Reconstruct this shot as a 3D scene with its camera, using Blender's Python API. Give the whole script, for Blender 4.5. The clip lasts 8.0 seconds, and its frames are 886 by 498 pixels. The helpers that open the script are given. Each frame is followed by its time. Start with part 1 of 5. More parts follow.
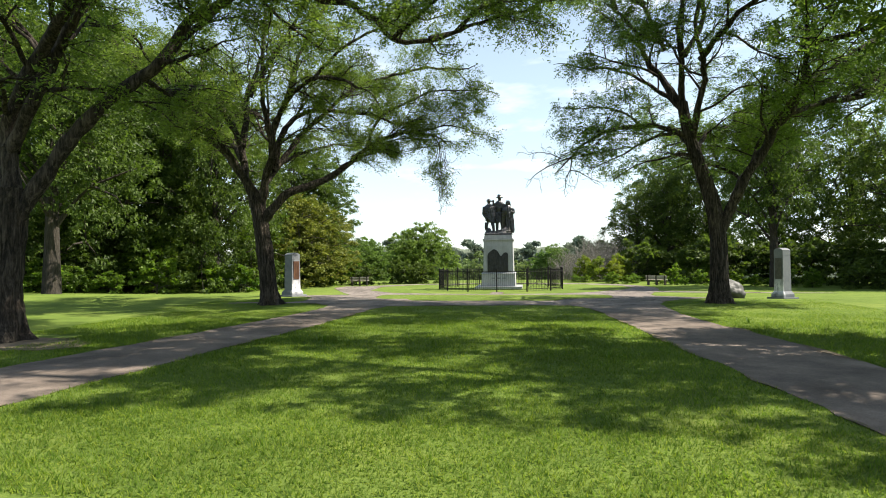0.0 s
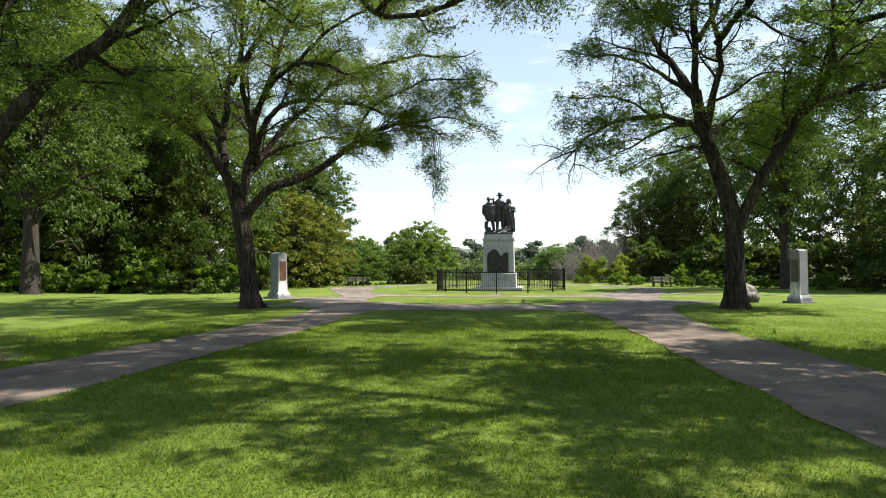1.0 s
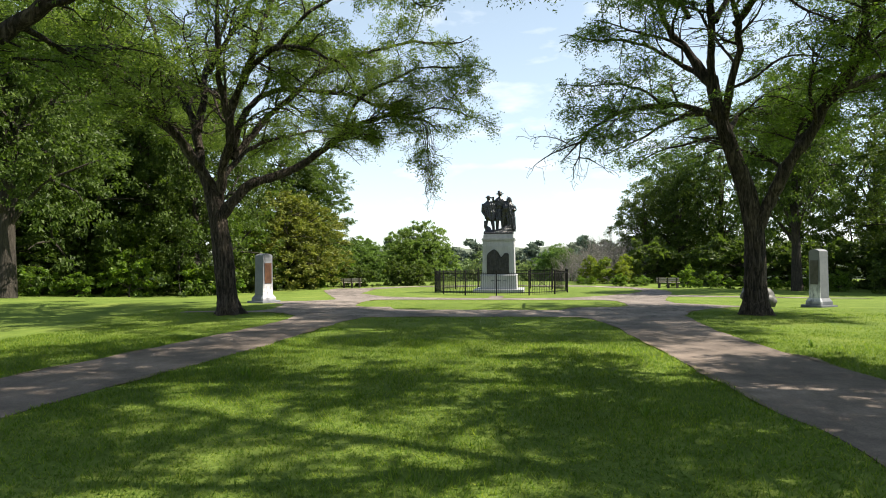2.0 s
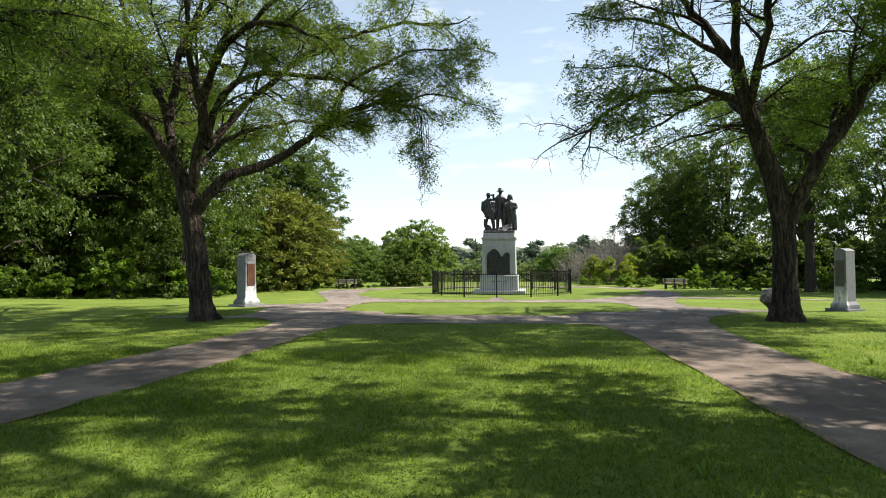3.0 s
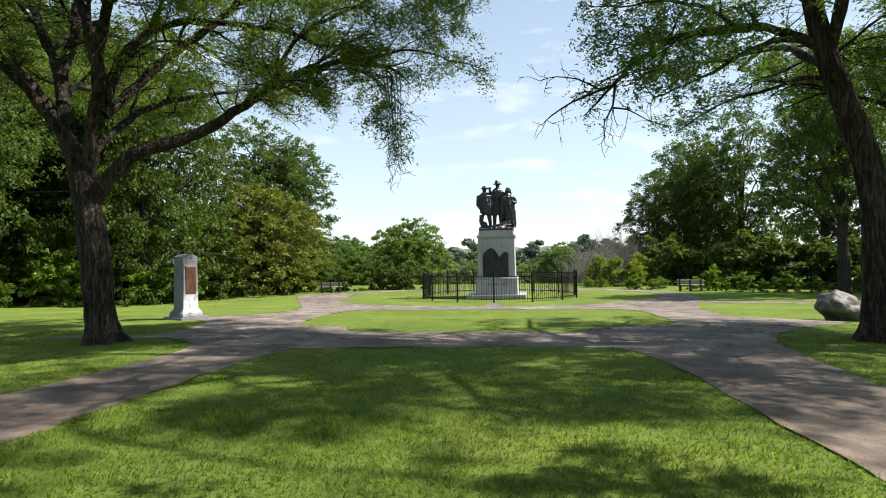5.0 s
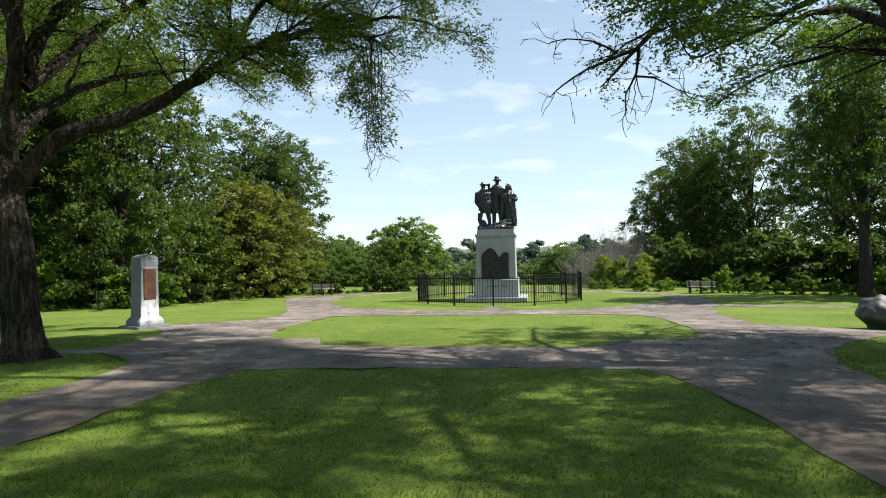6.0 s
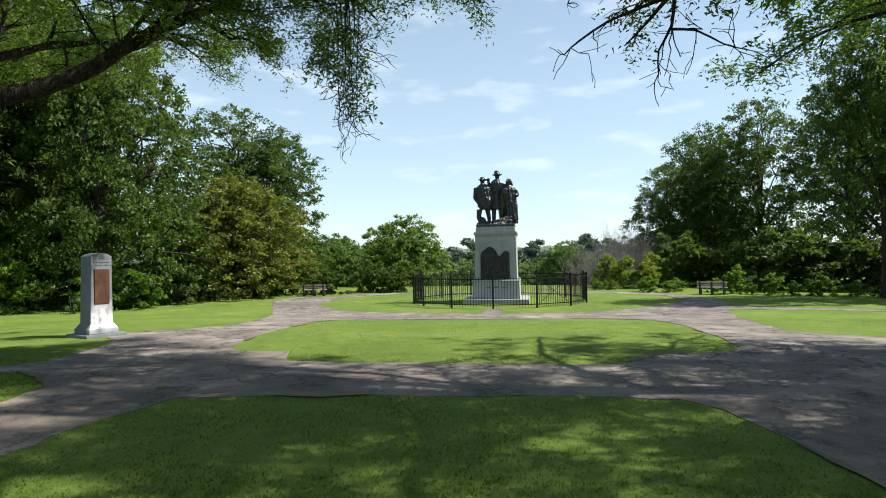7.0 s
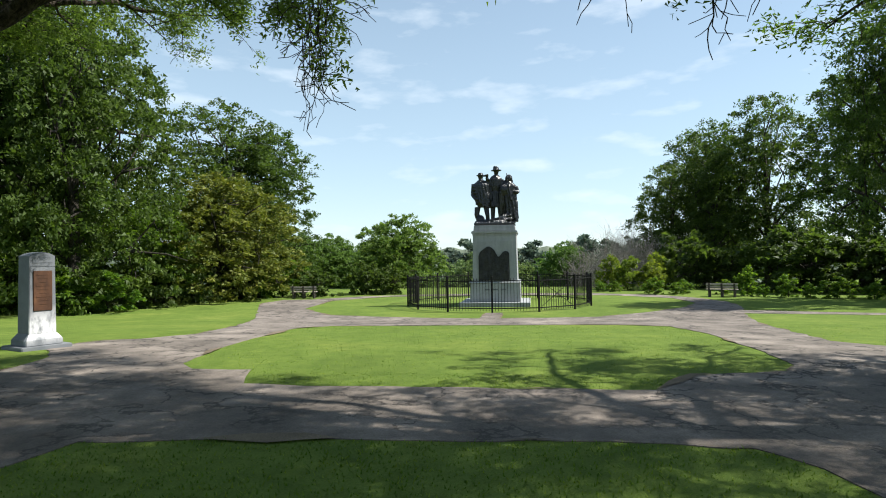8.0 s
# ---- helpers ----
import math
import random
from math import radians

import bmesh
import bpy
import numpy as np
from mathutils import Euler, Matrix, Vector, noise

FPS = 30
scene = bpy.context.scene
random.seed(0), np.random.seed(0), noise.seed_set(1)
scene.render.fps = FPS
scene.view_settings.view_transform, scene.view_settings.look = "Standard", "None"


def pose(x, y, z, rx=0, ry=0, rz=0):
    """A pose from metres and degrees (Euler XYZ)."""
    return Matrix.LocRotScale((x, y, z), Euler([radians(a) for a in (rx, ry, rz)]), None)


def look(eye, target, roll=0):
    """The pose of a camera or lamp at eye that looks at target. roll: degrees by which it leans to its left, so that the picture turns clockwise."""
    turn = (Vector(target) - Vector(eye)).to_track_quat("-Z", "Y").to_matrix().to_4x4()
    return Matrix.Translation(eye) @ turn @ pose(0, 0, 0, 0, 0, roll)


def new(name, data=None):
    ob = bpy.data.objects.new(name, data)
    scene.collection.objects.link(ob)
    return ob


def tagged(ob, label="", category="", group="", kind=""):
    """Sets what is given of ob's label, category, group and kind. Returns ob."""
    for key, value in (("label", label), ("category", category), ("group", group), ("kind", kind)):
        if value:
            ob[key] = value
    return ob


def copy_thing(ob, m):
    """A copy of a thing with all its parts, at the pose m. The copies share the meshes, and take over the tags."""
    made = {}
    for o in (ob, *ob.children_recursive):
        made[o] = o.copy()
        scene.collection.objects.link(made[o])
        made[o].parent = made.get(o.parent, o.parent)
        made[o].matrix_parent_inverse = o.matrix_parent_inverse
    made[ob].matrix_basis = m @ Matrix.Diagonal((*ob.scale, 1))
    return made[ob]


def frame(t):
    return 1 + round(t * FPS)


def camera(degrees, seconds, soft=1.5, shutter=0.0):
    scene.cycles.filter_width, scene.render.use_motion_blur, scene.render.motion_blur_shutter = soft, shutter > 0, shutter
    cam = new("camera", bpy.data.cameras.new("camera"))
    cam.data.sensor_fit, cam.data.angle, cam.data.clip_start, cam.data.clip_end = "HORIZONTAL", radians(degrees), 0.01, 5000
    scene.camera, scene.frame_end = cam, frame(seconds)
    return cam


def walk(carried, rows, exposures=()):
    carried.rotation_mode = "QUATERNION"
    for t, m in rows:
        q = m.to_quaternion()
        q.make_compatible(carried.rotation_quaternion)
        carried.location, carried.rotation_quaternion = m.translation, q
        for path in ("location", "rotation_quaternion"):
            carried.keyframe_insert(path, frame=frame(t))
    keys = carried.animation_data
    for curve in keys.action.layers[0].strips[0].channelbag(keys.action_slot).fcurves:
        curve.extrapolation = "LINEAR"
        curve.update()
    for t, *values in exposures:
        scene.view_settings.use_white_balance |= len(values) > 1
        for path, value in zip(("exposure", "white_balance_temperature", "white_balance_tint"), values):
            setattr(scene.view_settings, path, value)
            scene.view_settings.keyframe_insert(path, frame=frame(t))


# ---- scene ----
from mathutils import geometry

cam = camera(75.0, 8.0, soft=1.0)
PATH = [
    (0, (2.181, 3.873, 1.429), (1.871, 5.849, 1.462), -0.6),
    (0.5, (2.208, 4.53, 1.436), (1.894, 6.505, 1.469), -0.5),
    (1, (2.227, 5.204, 1.463), (1.91, 7.179, 1.494), -0.4),
    (1.5, (2.238, 5.888, 1.493), (1.917, 7.861, 1.524), -0.5),
    (3, (2.092, 8.04, 1.52), (1.771, 10.014, 1.55), -0.5),
    (3.5, (2.034, 8.895, 1.525), (1.714, 10.869, 1.552), -0.6),
    (4, (2.015, 9.772, 1.486), (1.695, 11.746, 1.517), -0.6),
    (4.5, (2.006, 10.651, 1.494), (1.687, 12.625, 1.526), -0.8),
    (6, (1.862, 13.354, 1.508), (1.544, 15.328, 1.542), -0.9),
    (6.5, (1.836, 14.208, 1.503), (1.517, 16.182, 1.537), -0.9),
    (7, (1.745, 15.036, 1.498), (1.427, 17.011, 1.53), -0.9),
    (7.5, (1.658, 15.804, 1.496), (1.345, 17.779, 1.528), -0.9),
    (8, (1.562, 16.606, 1.477), (1.253, 18.582, 1.512), -0.9),
]
walk(cam, [(t, look(eye, target, roll)) for t, eye, target, roll in PATH],
     exposures=[(0.0, 1.36, 6900, 9), (3.0, 1.28, 6950, 11), (4.5, 1.20, 6850, 11), (6.0, 1.08, 6550, 9), (8.0, 0.97, 6350, 6)])

# ---------------------------------------------------------------- sky and sun
SUN_AZ, SUN_EL = 10.0, 49.0          # degrees from +x towards +y, and above the horizon
sun_dir = Vector((math.cos(radians(SUN_AZ)) * math.cos(radians(SUN_EL)),
                  math.sin(radians(SUN_AZ)) * math.cos(radians(SUN_EL)), math.sin(radians(SUN_EL))))
world = bpy.data.worlds.new("sky")
scene.world = world
world.use_nodes = True
wn, wl = world.node_tree.nodes, world.node_tree.links
wn.clear()
sky = wn.new("ShaderNodeTexSky")
sky.sky_type, sky.sun_disc = "NISHITA", False
sky.sun_elevation, sky.sun_rotation = radians(SUN_EL), radians(90 - SUN_AZ)
sky.air_density, sky.dust_density, sky.ozone_density = 1.0, 0.15, 0.7
coord = wn.new("ShaderNodeTexCoord")
flatten = wn.new("ShaderNodeMapping")
flatten.inputs["Scale"].default_value = (1.0, 1.0, 3.2)
cloud = wn.new("ShaderNodeTexNoise")
cloud.inputs["Scale"].default_value, cloud.inputs["Detail"].default_value = 8.5, 6.0
ramp = wn.new("ShaderNodeValToRGB")
ramp.color_ramp.elements[0].position, ramp.color_ramp.elements[1].position = 0.54, 0.70
ramp.color_ramp.elements[0].color, ramp.color_ramp.elements[1].color = (0, 0, 0, 1), (0.4, 0.4, 0.4, 1)
veil = wn.new("ShaderNodeMix")                          # thin summer haze over the blue
veil.data_type = "RGBA"
height = wn.new("ShaderNodeSeparateXYZ")
thin = wn.new("ShaderNodeMapRange")                     # thick towards the horizon, thin overhead
for key, value in (("From Min", 0.0), ("From Max", 0.6), ("To Min", 0.60), ("To Max", 0.20)):
    thin.inputs[key].default_value = value
wl.new(coord.outputs["Generated"], height.inputs["Vector"])
wl.new(height.outputs["Z"], thin.inputs["Value"])
wl.new(thin.outputs["Result"], veil.inputs["Factor"])
veil.inputs["B"].default_value = (5.7, 7.05, 8.0, 1)
mixc = wn.new("ShaderNodeMix")
mixc.data_type = "RGBA"
mixc.inputs["B"].default_value = (7.4, 7.9, 8.6, 1)
back = wn.new("ShaderNodeBackground")
back.inputs["Strength"].default_value = 0.075
wout = wn.new("ShaderNodeOutputWorld")
wl.new(cloud.outputs["Fac"], ramp.inputs["Fac"])
wl.new(ramp.outputs["Color"], mixc.inputs["Factor"])
wl.new(coord.outputs["Generated"], flatten.inputs["Vector"])
wl.new(flatten.outputs["Vector"], cloud.inputs["Vector"])
wl.new(sky.outputs["Color"], veil.inputs["A"])
wl.new(veil.outputs["Result"], mixc.inputs["A"])
wl.new(mixc.outputs["Result"], back.inputs["Color"])
wl.new(back.outputs["Background"], wout.inputs["Surface"])

sun_data = bpy.data.lights.new("sun", "SUN")
sun_data.energy, sun_data.angle, sun_data.color = 5.0, radians(0.53), (1.0, 0.95, 0.86)
sun = new("sun", sun_data)
sun.matrix_world = look(sun_dir * 60, (0, 0, 0))


# ---------------------------------------------------------------- materials
class Mat:
    """A node material with small helpers for colour and relief."""

    def __init__(self, name, rough=0.8, metal=0.0, spec=0.5):
        self.m = bpy.data.materials.new(name)
        self.m.use_nodes = True
        self.n, self.l = self.m.node_tree.nodes, self.m.node_tree.links
        self.b = self.n["Principled BSDF"]
        self.b.inputs["Roughness"].default_value = rough
        self.b.inputs["Metallic"].default_value = metal
        self.b.inputs["Specular IOR Level"].default_value = spec
        co = self.n.new("ShaderNodeTexCoord")
        self.co = co.outputs["Object"]

    def mapped(self, scale):
        mp = self.n.new("ShaderNodeMapping")
        mp.inputs["Scale"].default_value = scale
        self.l.new(self.co, mp.inputs["Vector"])
        return mp.outputs["Vector"]

    def noise(self, scale, detail=5.0, rough=0.6, vec=None, distort=0.0):
        nd = self.n.new("ShaderNodeTexNoise")
        nd.inputs["Scale"].default_value, nd.inputs["Detail"].default_value = scale, detail
        nd.inputs["Roughness"].default_value, nd.inputs["Distortion"].default_value = rough, distort
        self.l.new(vec or self.co, nd.inputs["Vector"])
        return nd.outputs["Fac"]

    def voronoi(self, scale, feature="F1", vec=None):
        nd = self.n.new("ShaderNodeTexVoronoi")
        nd.feature = feature
        nd.inputs["Scale"].default_value = scale
        self.l.new(vec or self.co, nd.inputs["Vector"])
        return nd.outputs["Distance"]

    def ramp(self, fac, *stops):
        nd = self.n.new("ShaderNodeValToRGB")
        el = nd.color_ramp.elements
        while len(el) < len(stops):
            el.new(0.5)
        for e, (p, c) in zip(el, stops):
            e.position, e.color = p, (*c, 1) if len(c) == 3 else c
        self.l.new(fac, nd.inputs["Fac"])
        return nd.outputs["Color"]

    def mix(self, fac, a, b, mode="MIX"):
        nd = self.n.new("ShaderNodeMix")
        nd.data_type, nd.blend_type = "RGBA", mode
        for key, v in (("Factor", fac), ("A", a), ("B", b)):
            if isinstance(v, (int, float)):
                nd.inputs[key].default_value = v
            elif isinstance(v, tuple):
                nd.inputs[key].default_value = (*v, 1)
            else:
                self.l.new(v, nd.inputs[key])
        return nd.outputs["Result"]

    def base(self, colour):
        if isinstance(colour, tuple):
            self.b.inputs["Base Color"].default_value = (*colour, 1)
        else:
            self.l.new(colour, self.b.inputs["Base Color"])

    def bump(self, height, strength=0.3, dist=0.02):
        nd = self.n.new("ShaderNodeBump")
        nd.inputs["Strength"].default_value, nd.inputs["Distance"].default_value = strength, dist
        self.l.new(height, nd.inputs["Height"])
        self.l.new(nd.outputs["Normal"], self.b.inputs["Normal"])

    def island(self):
        return self.n.new("ShaderNodeNewGeometry").outputs["Random Per Island"]

    def rand(self):
        return self.n.new("ShaderNodeObjectInfo").outputs["Random"]


def leaf_material(name, dark, mid, light, glow, share=0.45, gloss=0.4):
    """Leaves: varied green that lets sunlight through."""
    k = Mat(name, 0.56, 0, gloss)
    c = k.ramp(k.island(), (0.0, dark), (0.55, mid), (1.0, light))
    tone = k.ramp(k.noise(0.55, 3), (0.3, (0.72, 0.74, 0.7)), (0.7, (1.15, 1.12, 1.0)))
    c = k.mix(1.0, c, tone, "MULTIPLY")
    one = k.ramp(k.rand(), (0.0, (0.85, 0.92, 0.85)), (1.0, (1.12, 1.05, 0.95)))
    c = k.mix(1.0, c, one, "MULTIPLY")
    k.base(c)
    tr = k.n.new("ShaderNodeBsdfTranslucent")
    k.l.new(k.mix(1.0, c, glow, "MULTIPLY"), tr.inputs["Color"])
    add = k.n.new("ShaderNodeMixShader")
    add.inputs["Fac"].default_value = share
    out = k.n["Material Output"]
    k.l.new(k.b.outputs["BSDF"], add.inputs[1])
    k.l.new(tr.outputs["BSDF"], add.inputs[2])
    k.l.new(add.outputs["Shader"], out.inputs["Surface"])
    return k.m


leaf_locust = leaf_material("locust_leaf", (0.068, 0.108, 0.028), (0.106, 0.162, 0.037), (0.160, 0.226, 0.052), (1.5, 1.6, 0.88), 0.48, 0.22)
leaf_wood = leaf_material("woodland_leaf", (0.042, 0.070, 0.017), (0.064, 0.103, 0.023), (0.102, 0.150, 0.033), (1.4, 1.5, 0.85), 0.45, 0.25)
leaf_bronze = leaf_material("olive_leaf", (0.076, 0.104, 0.022), (0.116, 0.148, 0.031), (0.168, 0.184, 0.044), (1.4, 1.4, 0.75), 0.36, 0.25)
leaf_light = leaf_material("young_leaf", (0.058, 0.112, 0.015), (0.094, 0.166, 0.022), (0.150, 0.230, 0.034), (1.8, 1.85, 0.9), 0.54)
leaf_yellow = leaf_material("yellow_green_leaf", (0.086, 0.128, 0.024), (0.130, 0.176, 0.034), (0.190, 0.236, 0.050), (1.9, 1.9, 0.8), 0.58)
# paler, greyer green: some distance haze is put into the leaf colour
leaf_far = leaf_material("distant_hazed_leaf", (0.090, 0.134, 0.062), (0.114, 0.164, 0.074), (0.150, 0.204, 0.088), (1.4, 1.5, 1.0), 0.38, 0.12)
leaf_valley = leaf_material("valley_leaf", (0.074, 0.126, 0.036), (0.108, 0.176, 0.048), (0.154, 0.230, 0.064), (1.4, 1.5, 0.9), 0.45, 0.2)
# aerial haze of the far ridge is painted into these leaf colours
leaf_haze = leaf_material("hazed_leaf", (0.134, 0.170, 0.150), (0.150, 0.188, 0.166), (0.166, 0.204, 0.180), (1.1, 1.1, 1.0), 0.2, 0.1)
grass_blade = leaf_material("grass_blade", (0.050, 0.102, 0.017), (0.096, 0.160, 0.026), (0.190, 0.240, 0.045), (1.55, 1.65, 0.85), 0.52, 0.08)

k = Mat("lawn", 0.95, 0, 0.08)
c = k.ramp(k.noise(0.35, 4), (0.3, (0.078, 0.118, 0.022)), (0.5, (0.116, 0.170, 0.031)), (0.72, (0.194, 0.230, 0.050)))
c = k.mix(0.5, c, k.ramp(k.noise(52.0, 4, 0.75), (0.32, (0.056, 0.088, 0.018)), (0.5, (0.102, 0.150, 0.030)), (0.7, (0.172, 0.212, 0.052))))
c = k.mix(1.0, c, k.ramp(k.noise(2.4, 6, 0.7), (0.3, (0.70, 0.76, 0.72)), (0.7, (1.24, 1.18, 1.2))), "MULTIPLY")
k.base(c)
k.bump(k.noise(38.0, 5, 0.85), 0.6, 0.03)
lawn_mat = k.m

k = Mat("old_asphalt", 0.9, 0, 0.3)
wob = k.n.new("ShaderNodeVectorMath")
wob.operation = "ADD"
nv = k.n.new("ShaderNodeTexNoise")
nv.inputs["Scale"].default_value, nv.inputs["Detail"].default_value = 1.2, 6.0
nv.inputs["Roughness"].default_value = 0.62
k.l.new(k.co, nv.inputs["Vector"])
k.l.new(k.co, wob.inputs[0])
grown = k.n.new("ShaderNodeVectorMath")
grown.operation = "SCALE"
grown.inputs["Scale"].default_value = 2.0
k.l.new(nv.outputs["Color"], grown.inputs[0])
k.l.new(grown.outputs["Vector"], wob.inputs[1])
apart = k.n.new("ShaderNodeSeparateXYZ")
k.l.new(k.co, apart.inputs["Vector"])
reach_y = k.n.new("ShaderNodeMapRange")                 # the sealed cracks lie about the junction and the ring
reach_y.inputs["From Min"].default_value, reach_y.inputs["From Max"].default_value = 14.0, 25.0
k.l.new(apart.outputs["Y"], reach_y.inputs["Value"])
crack = k.voronoi(1.35, "DISTANCE_TO_EDGE", wob.outputs["Vector"])
stain = k.ramp(k.noise(0.8, 6, 0.7), (0.28, (0.052, 0.041, 0.034)), (0.5, (0.130, 0.104, 0.087)), (0.72, (0.250, 0.200, 0.168)))
grit = k.ramp(k.noise(60.0, 5, 0.85), (0.25, (0.42, 0.42, 0.42)), (0.75, (1.5, 1.47, 1.44)))
c = k.mix(1.0, stain, grit, "MULTIPLY")
ring_lit = k.ramp(reach_y.outputs["Result"], (0.3, (1, 1, 1)), (1.0, (1.25, 1.34, 1.42)))      # paleness of the sunlit ring put into the asphalt colour, greyer too
c = k.mix(1.0, c, ring_lit, "MULTIPLY")
lines = k.ramp(crack, (0.0, (1, 1, 1)), (0.022, (1, 1, 1)), (0.055, (0, 0, 0)))
gate = k.ramp(k.noise(1.1, 3), (0.42, (0, 0, 0)), (0.54, (1, 1, 1)))
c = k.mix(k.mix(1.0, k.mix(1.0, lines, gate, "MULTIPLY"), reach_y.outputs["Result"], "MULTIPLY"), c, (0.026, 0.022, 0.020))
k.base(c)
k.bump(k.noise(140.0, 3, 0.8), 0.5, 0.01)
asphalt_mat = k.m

k = Mat("edge_dirt", 0.95, 0, 0.2)
k.base(k.mix(1.0, k.ramp(k.noise(2.0, 5), (0.3, (0.11, 0.085, 0.06)), (0.7, (0.21, 0.165, 0.115))), k.ramp(k.noise(70, 3), (0.3, (0.6, 0.6, 0.6)), (0.7, (1.2, 1.2, 1.2))), "MULTIPLY"))
k.bump(k.noise(60, 4), 0.6, 0.015)
dirt_mat = k.m


def stone(name, a, b, speck=260.0):
    k = Mat(name, 0.62, 0, 0.45)
    c = k.ramp(k.noise(1.6, 6, 0.65), (0.3, a), (0.7, b))
    c = k.mix(1.0, c, k.ramp(k.noise(speck, 2, 0.7), (0.3, (0.78, 0.78, 0.79)), (0.7, (1.16, 1.16, 1.15))), "MULTIPLY")
    streak = k.ramp(k.noise(5.0, 5, 0.6, k.mapped((1.0, 1.0, 0.12))), (0.42, (1, 1, 1)), (0.78, (0.66, 0.66, 0.66)))
    k.base(k.mix(0.7, c, streak, "MULTIPLY"))
    k.bump(k.noise(180, 3), 0.15, 0.004)
    return k.m


granite = stone("granite", (0.270, 0.280, 0.296), (0.360, 0.364, 0.376))
granite_pale = stone("pale_granite", (0.250, 0.257, 0.269), (0.335, 0.339, 0.347))

k = Mat("pillar_granite", 0.7, 0, 0.4)                  # grey; sunlit white below the plaque is put into the colour as a wash
c = k.ramp(k.noise(2.2, 6, 0.65), (0.3, (0.105, 0.113, 0.130)), (0.7, (0.170, 0.178, 0.194)))
c = k.mix(1.0, c, k.ramp(k.noise(220, 2, 0.7), (0.3, (0.8, 0.8, 0.81)), (0.7, (1.14, 1.14, 1.13))), "MULTIPLY")
where = k.n.new("ShaderNodeSeparateXYZ")
k.l.new(k.co, where.inputs["Vector"])
front = k.n.new("ShaderNodeMapRange")
front.inputs["From Min"].default_value, front.inputs["From Max"].default_value = -0.17, -0.215
k.l.new(where.outputs["Y"], front.inputs["Value"])
below = k.n.new("ShaderNodeMapRange")
below.inputs["From Min"].default_value, below.inputs["From Max"].default_value = 0.85, 0.50
k.l.new(where.outputs["Z"], below.inputs["Value"])
sunlit_wash = k.ramp(k.noise(6.0, 5, 0.7, k.mapped((1.0, 1.0, 0.45))), (0.38, (0.15, 0.15, 0.15)), (0.56, (1, 1, 1)))
above = k.n.new("ShaderNodeMapRange")
above.inputs["From Min"].default_value, above.inputs["From Max"].default_value = 0.10, 0.34
k.l.new(where.outputs["Z"], above.inputs["Value"])
sunlit_wash = k.mix(1.0, sunlit_wash, above.outputs["Result"], "MULTIPLY")
sunlit_wash = k.mix(1.0, k.mix(1.0, sunlit_wash, front.outputs["Result"], "MULTIPLY"), below.outputs["Result"], "MULTIPLY")
k.base(k.mix(sunlit_wash, c, (0.62, 0.61, 0.63)))
k.bump(k.noise(180, 3), 0.2, 0.004)
pillar_stone = k.m
boulder_mat = stone("boulder", (0.032, 0.032, 0.031), (0.090, 0.088, 0.083), 40.0)

k = Mat("dark_bronze", 0.24, 0.0, 0.6)
k.base(k.ramp(k.noise(3.0, 5), (0.35, (0.004, 0.004, 0.005)), (0.6, (0.009, 0.009, 0.010)), (0.8, (0.022, 0.025, 0.026))))
k.bump(k.noise(9.0, 5, 0.6, k.mapped((1.5, 1.5, 0.5)), 0.8), 0.9, 0.06)
bronze = k.m

k = Mat("plaque_bronze", 0.45, 0.6, 0.5)
k.base(k.ramp(k.noise(4.0, 6, 0.6, k.mapped((1, 1, 0.5))), (0.35, (0.070, 0.036, 0.026)), (0.6, (0.150, 0.070, 0.040)), (0.8, (0.260, 0.120, 0.060))))
k.bump(k.noise(60, 3), 0.25, 0.006)
plaque_mat = k.m

# darker copy of the brown plaque, with the right pillar's shade put into its colour
k = Mat("shaded_plaque", 0.5, 0.5, 0.5)
k.base(k.ramp(k.noise(5.0, 5), (0.3, (0.050, 0.050, 0.046)), (0.7, (0.105, 0.102, 0.092))))
k.bump(k.noise(60, 3), 0.25, 0.006)
plaque_shaded = k.m

k = Mat("relief_bronze", 0.42, 0.7, 0.5)
k.base(k.ramp(k.noise(5.0, 5), (0.3, (0.018, 0.019, 0.021)), (0.7, (0.045, 0.045, 0.046))))
k.bump(k.noise(14, 5), 0.9, 0.04)
relief_mat = k.m

k = Mat("black_iron", 0.6, 0.0, 0.2)
k.base(k.ramp(k.noise(20, 4), (0.3, (0.005, 0.005, 0.006)), (0.7, (0.011, 0.010, 0.010))))
iron = k.m

k = Mat("weathered_wood", 0.8, 0, 0.3)
k.base(k.mix(k.rand(), k.ramp(k.noise(12.0, 6, 0.7, k.mapped((0.6, 8.0, 8.0))), (0.3, (0.250, 0.205, 0.165)), (0.7, (0.440, 0.380, 0.320))), (0.370, 0.325, 0.275)))
k.bump(k.noise(60, 4, 0.7, k.mapped((0.5, 8, 8))), 0.3, 0.004)
wood_mat = k.m

k = Mat("bench_leg", 0.8, 0, 0.3)
k.base(k.ramp(k.noise(18, 4), (0.3, (0.045, 0.038, 0.033)), (0.7, (0.085, 0.070, 0.058))))
leg_mat = k.m


def bark(name, a, b, d):
    """Long interlacing ridges with dark furrows between them."""
    k = Mat(name, 0.92, 0, 0.2)
    ridges = k.noise(15.0, 4, 0.6, k.mapped((1.0, 1.0, 0.14)), 0.9)
    flakes = k.noise(34.0, 5, 0.7, k.mapped((1.0, 1.0, 0.35)), 0.4)
    c = k.mix(0.35, k.ramp(ridges, (0.40, a), (0.50, b), (0.64, d)), k.ramp(flakes, (0.35, a), (0.5, b), (0.68, d)))
    patch = k.ramp(k.noise(0.9, 4), (0.35, (0.72, 0.72, 0.74)), (0.7, (1.25, 1.2, 1.12)))
    k.base(k.mix(1.0, c, patch, "MULTIPLY"))
    k.bump(k.mix(0.3, ridges, flakes), 1.0, 0.14)
    return k.m


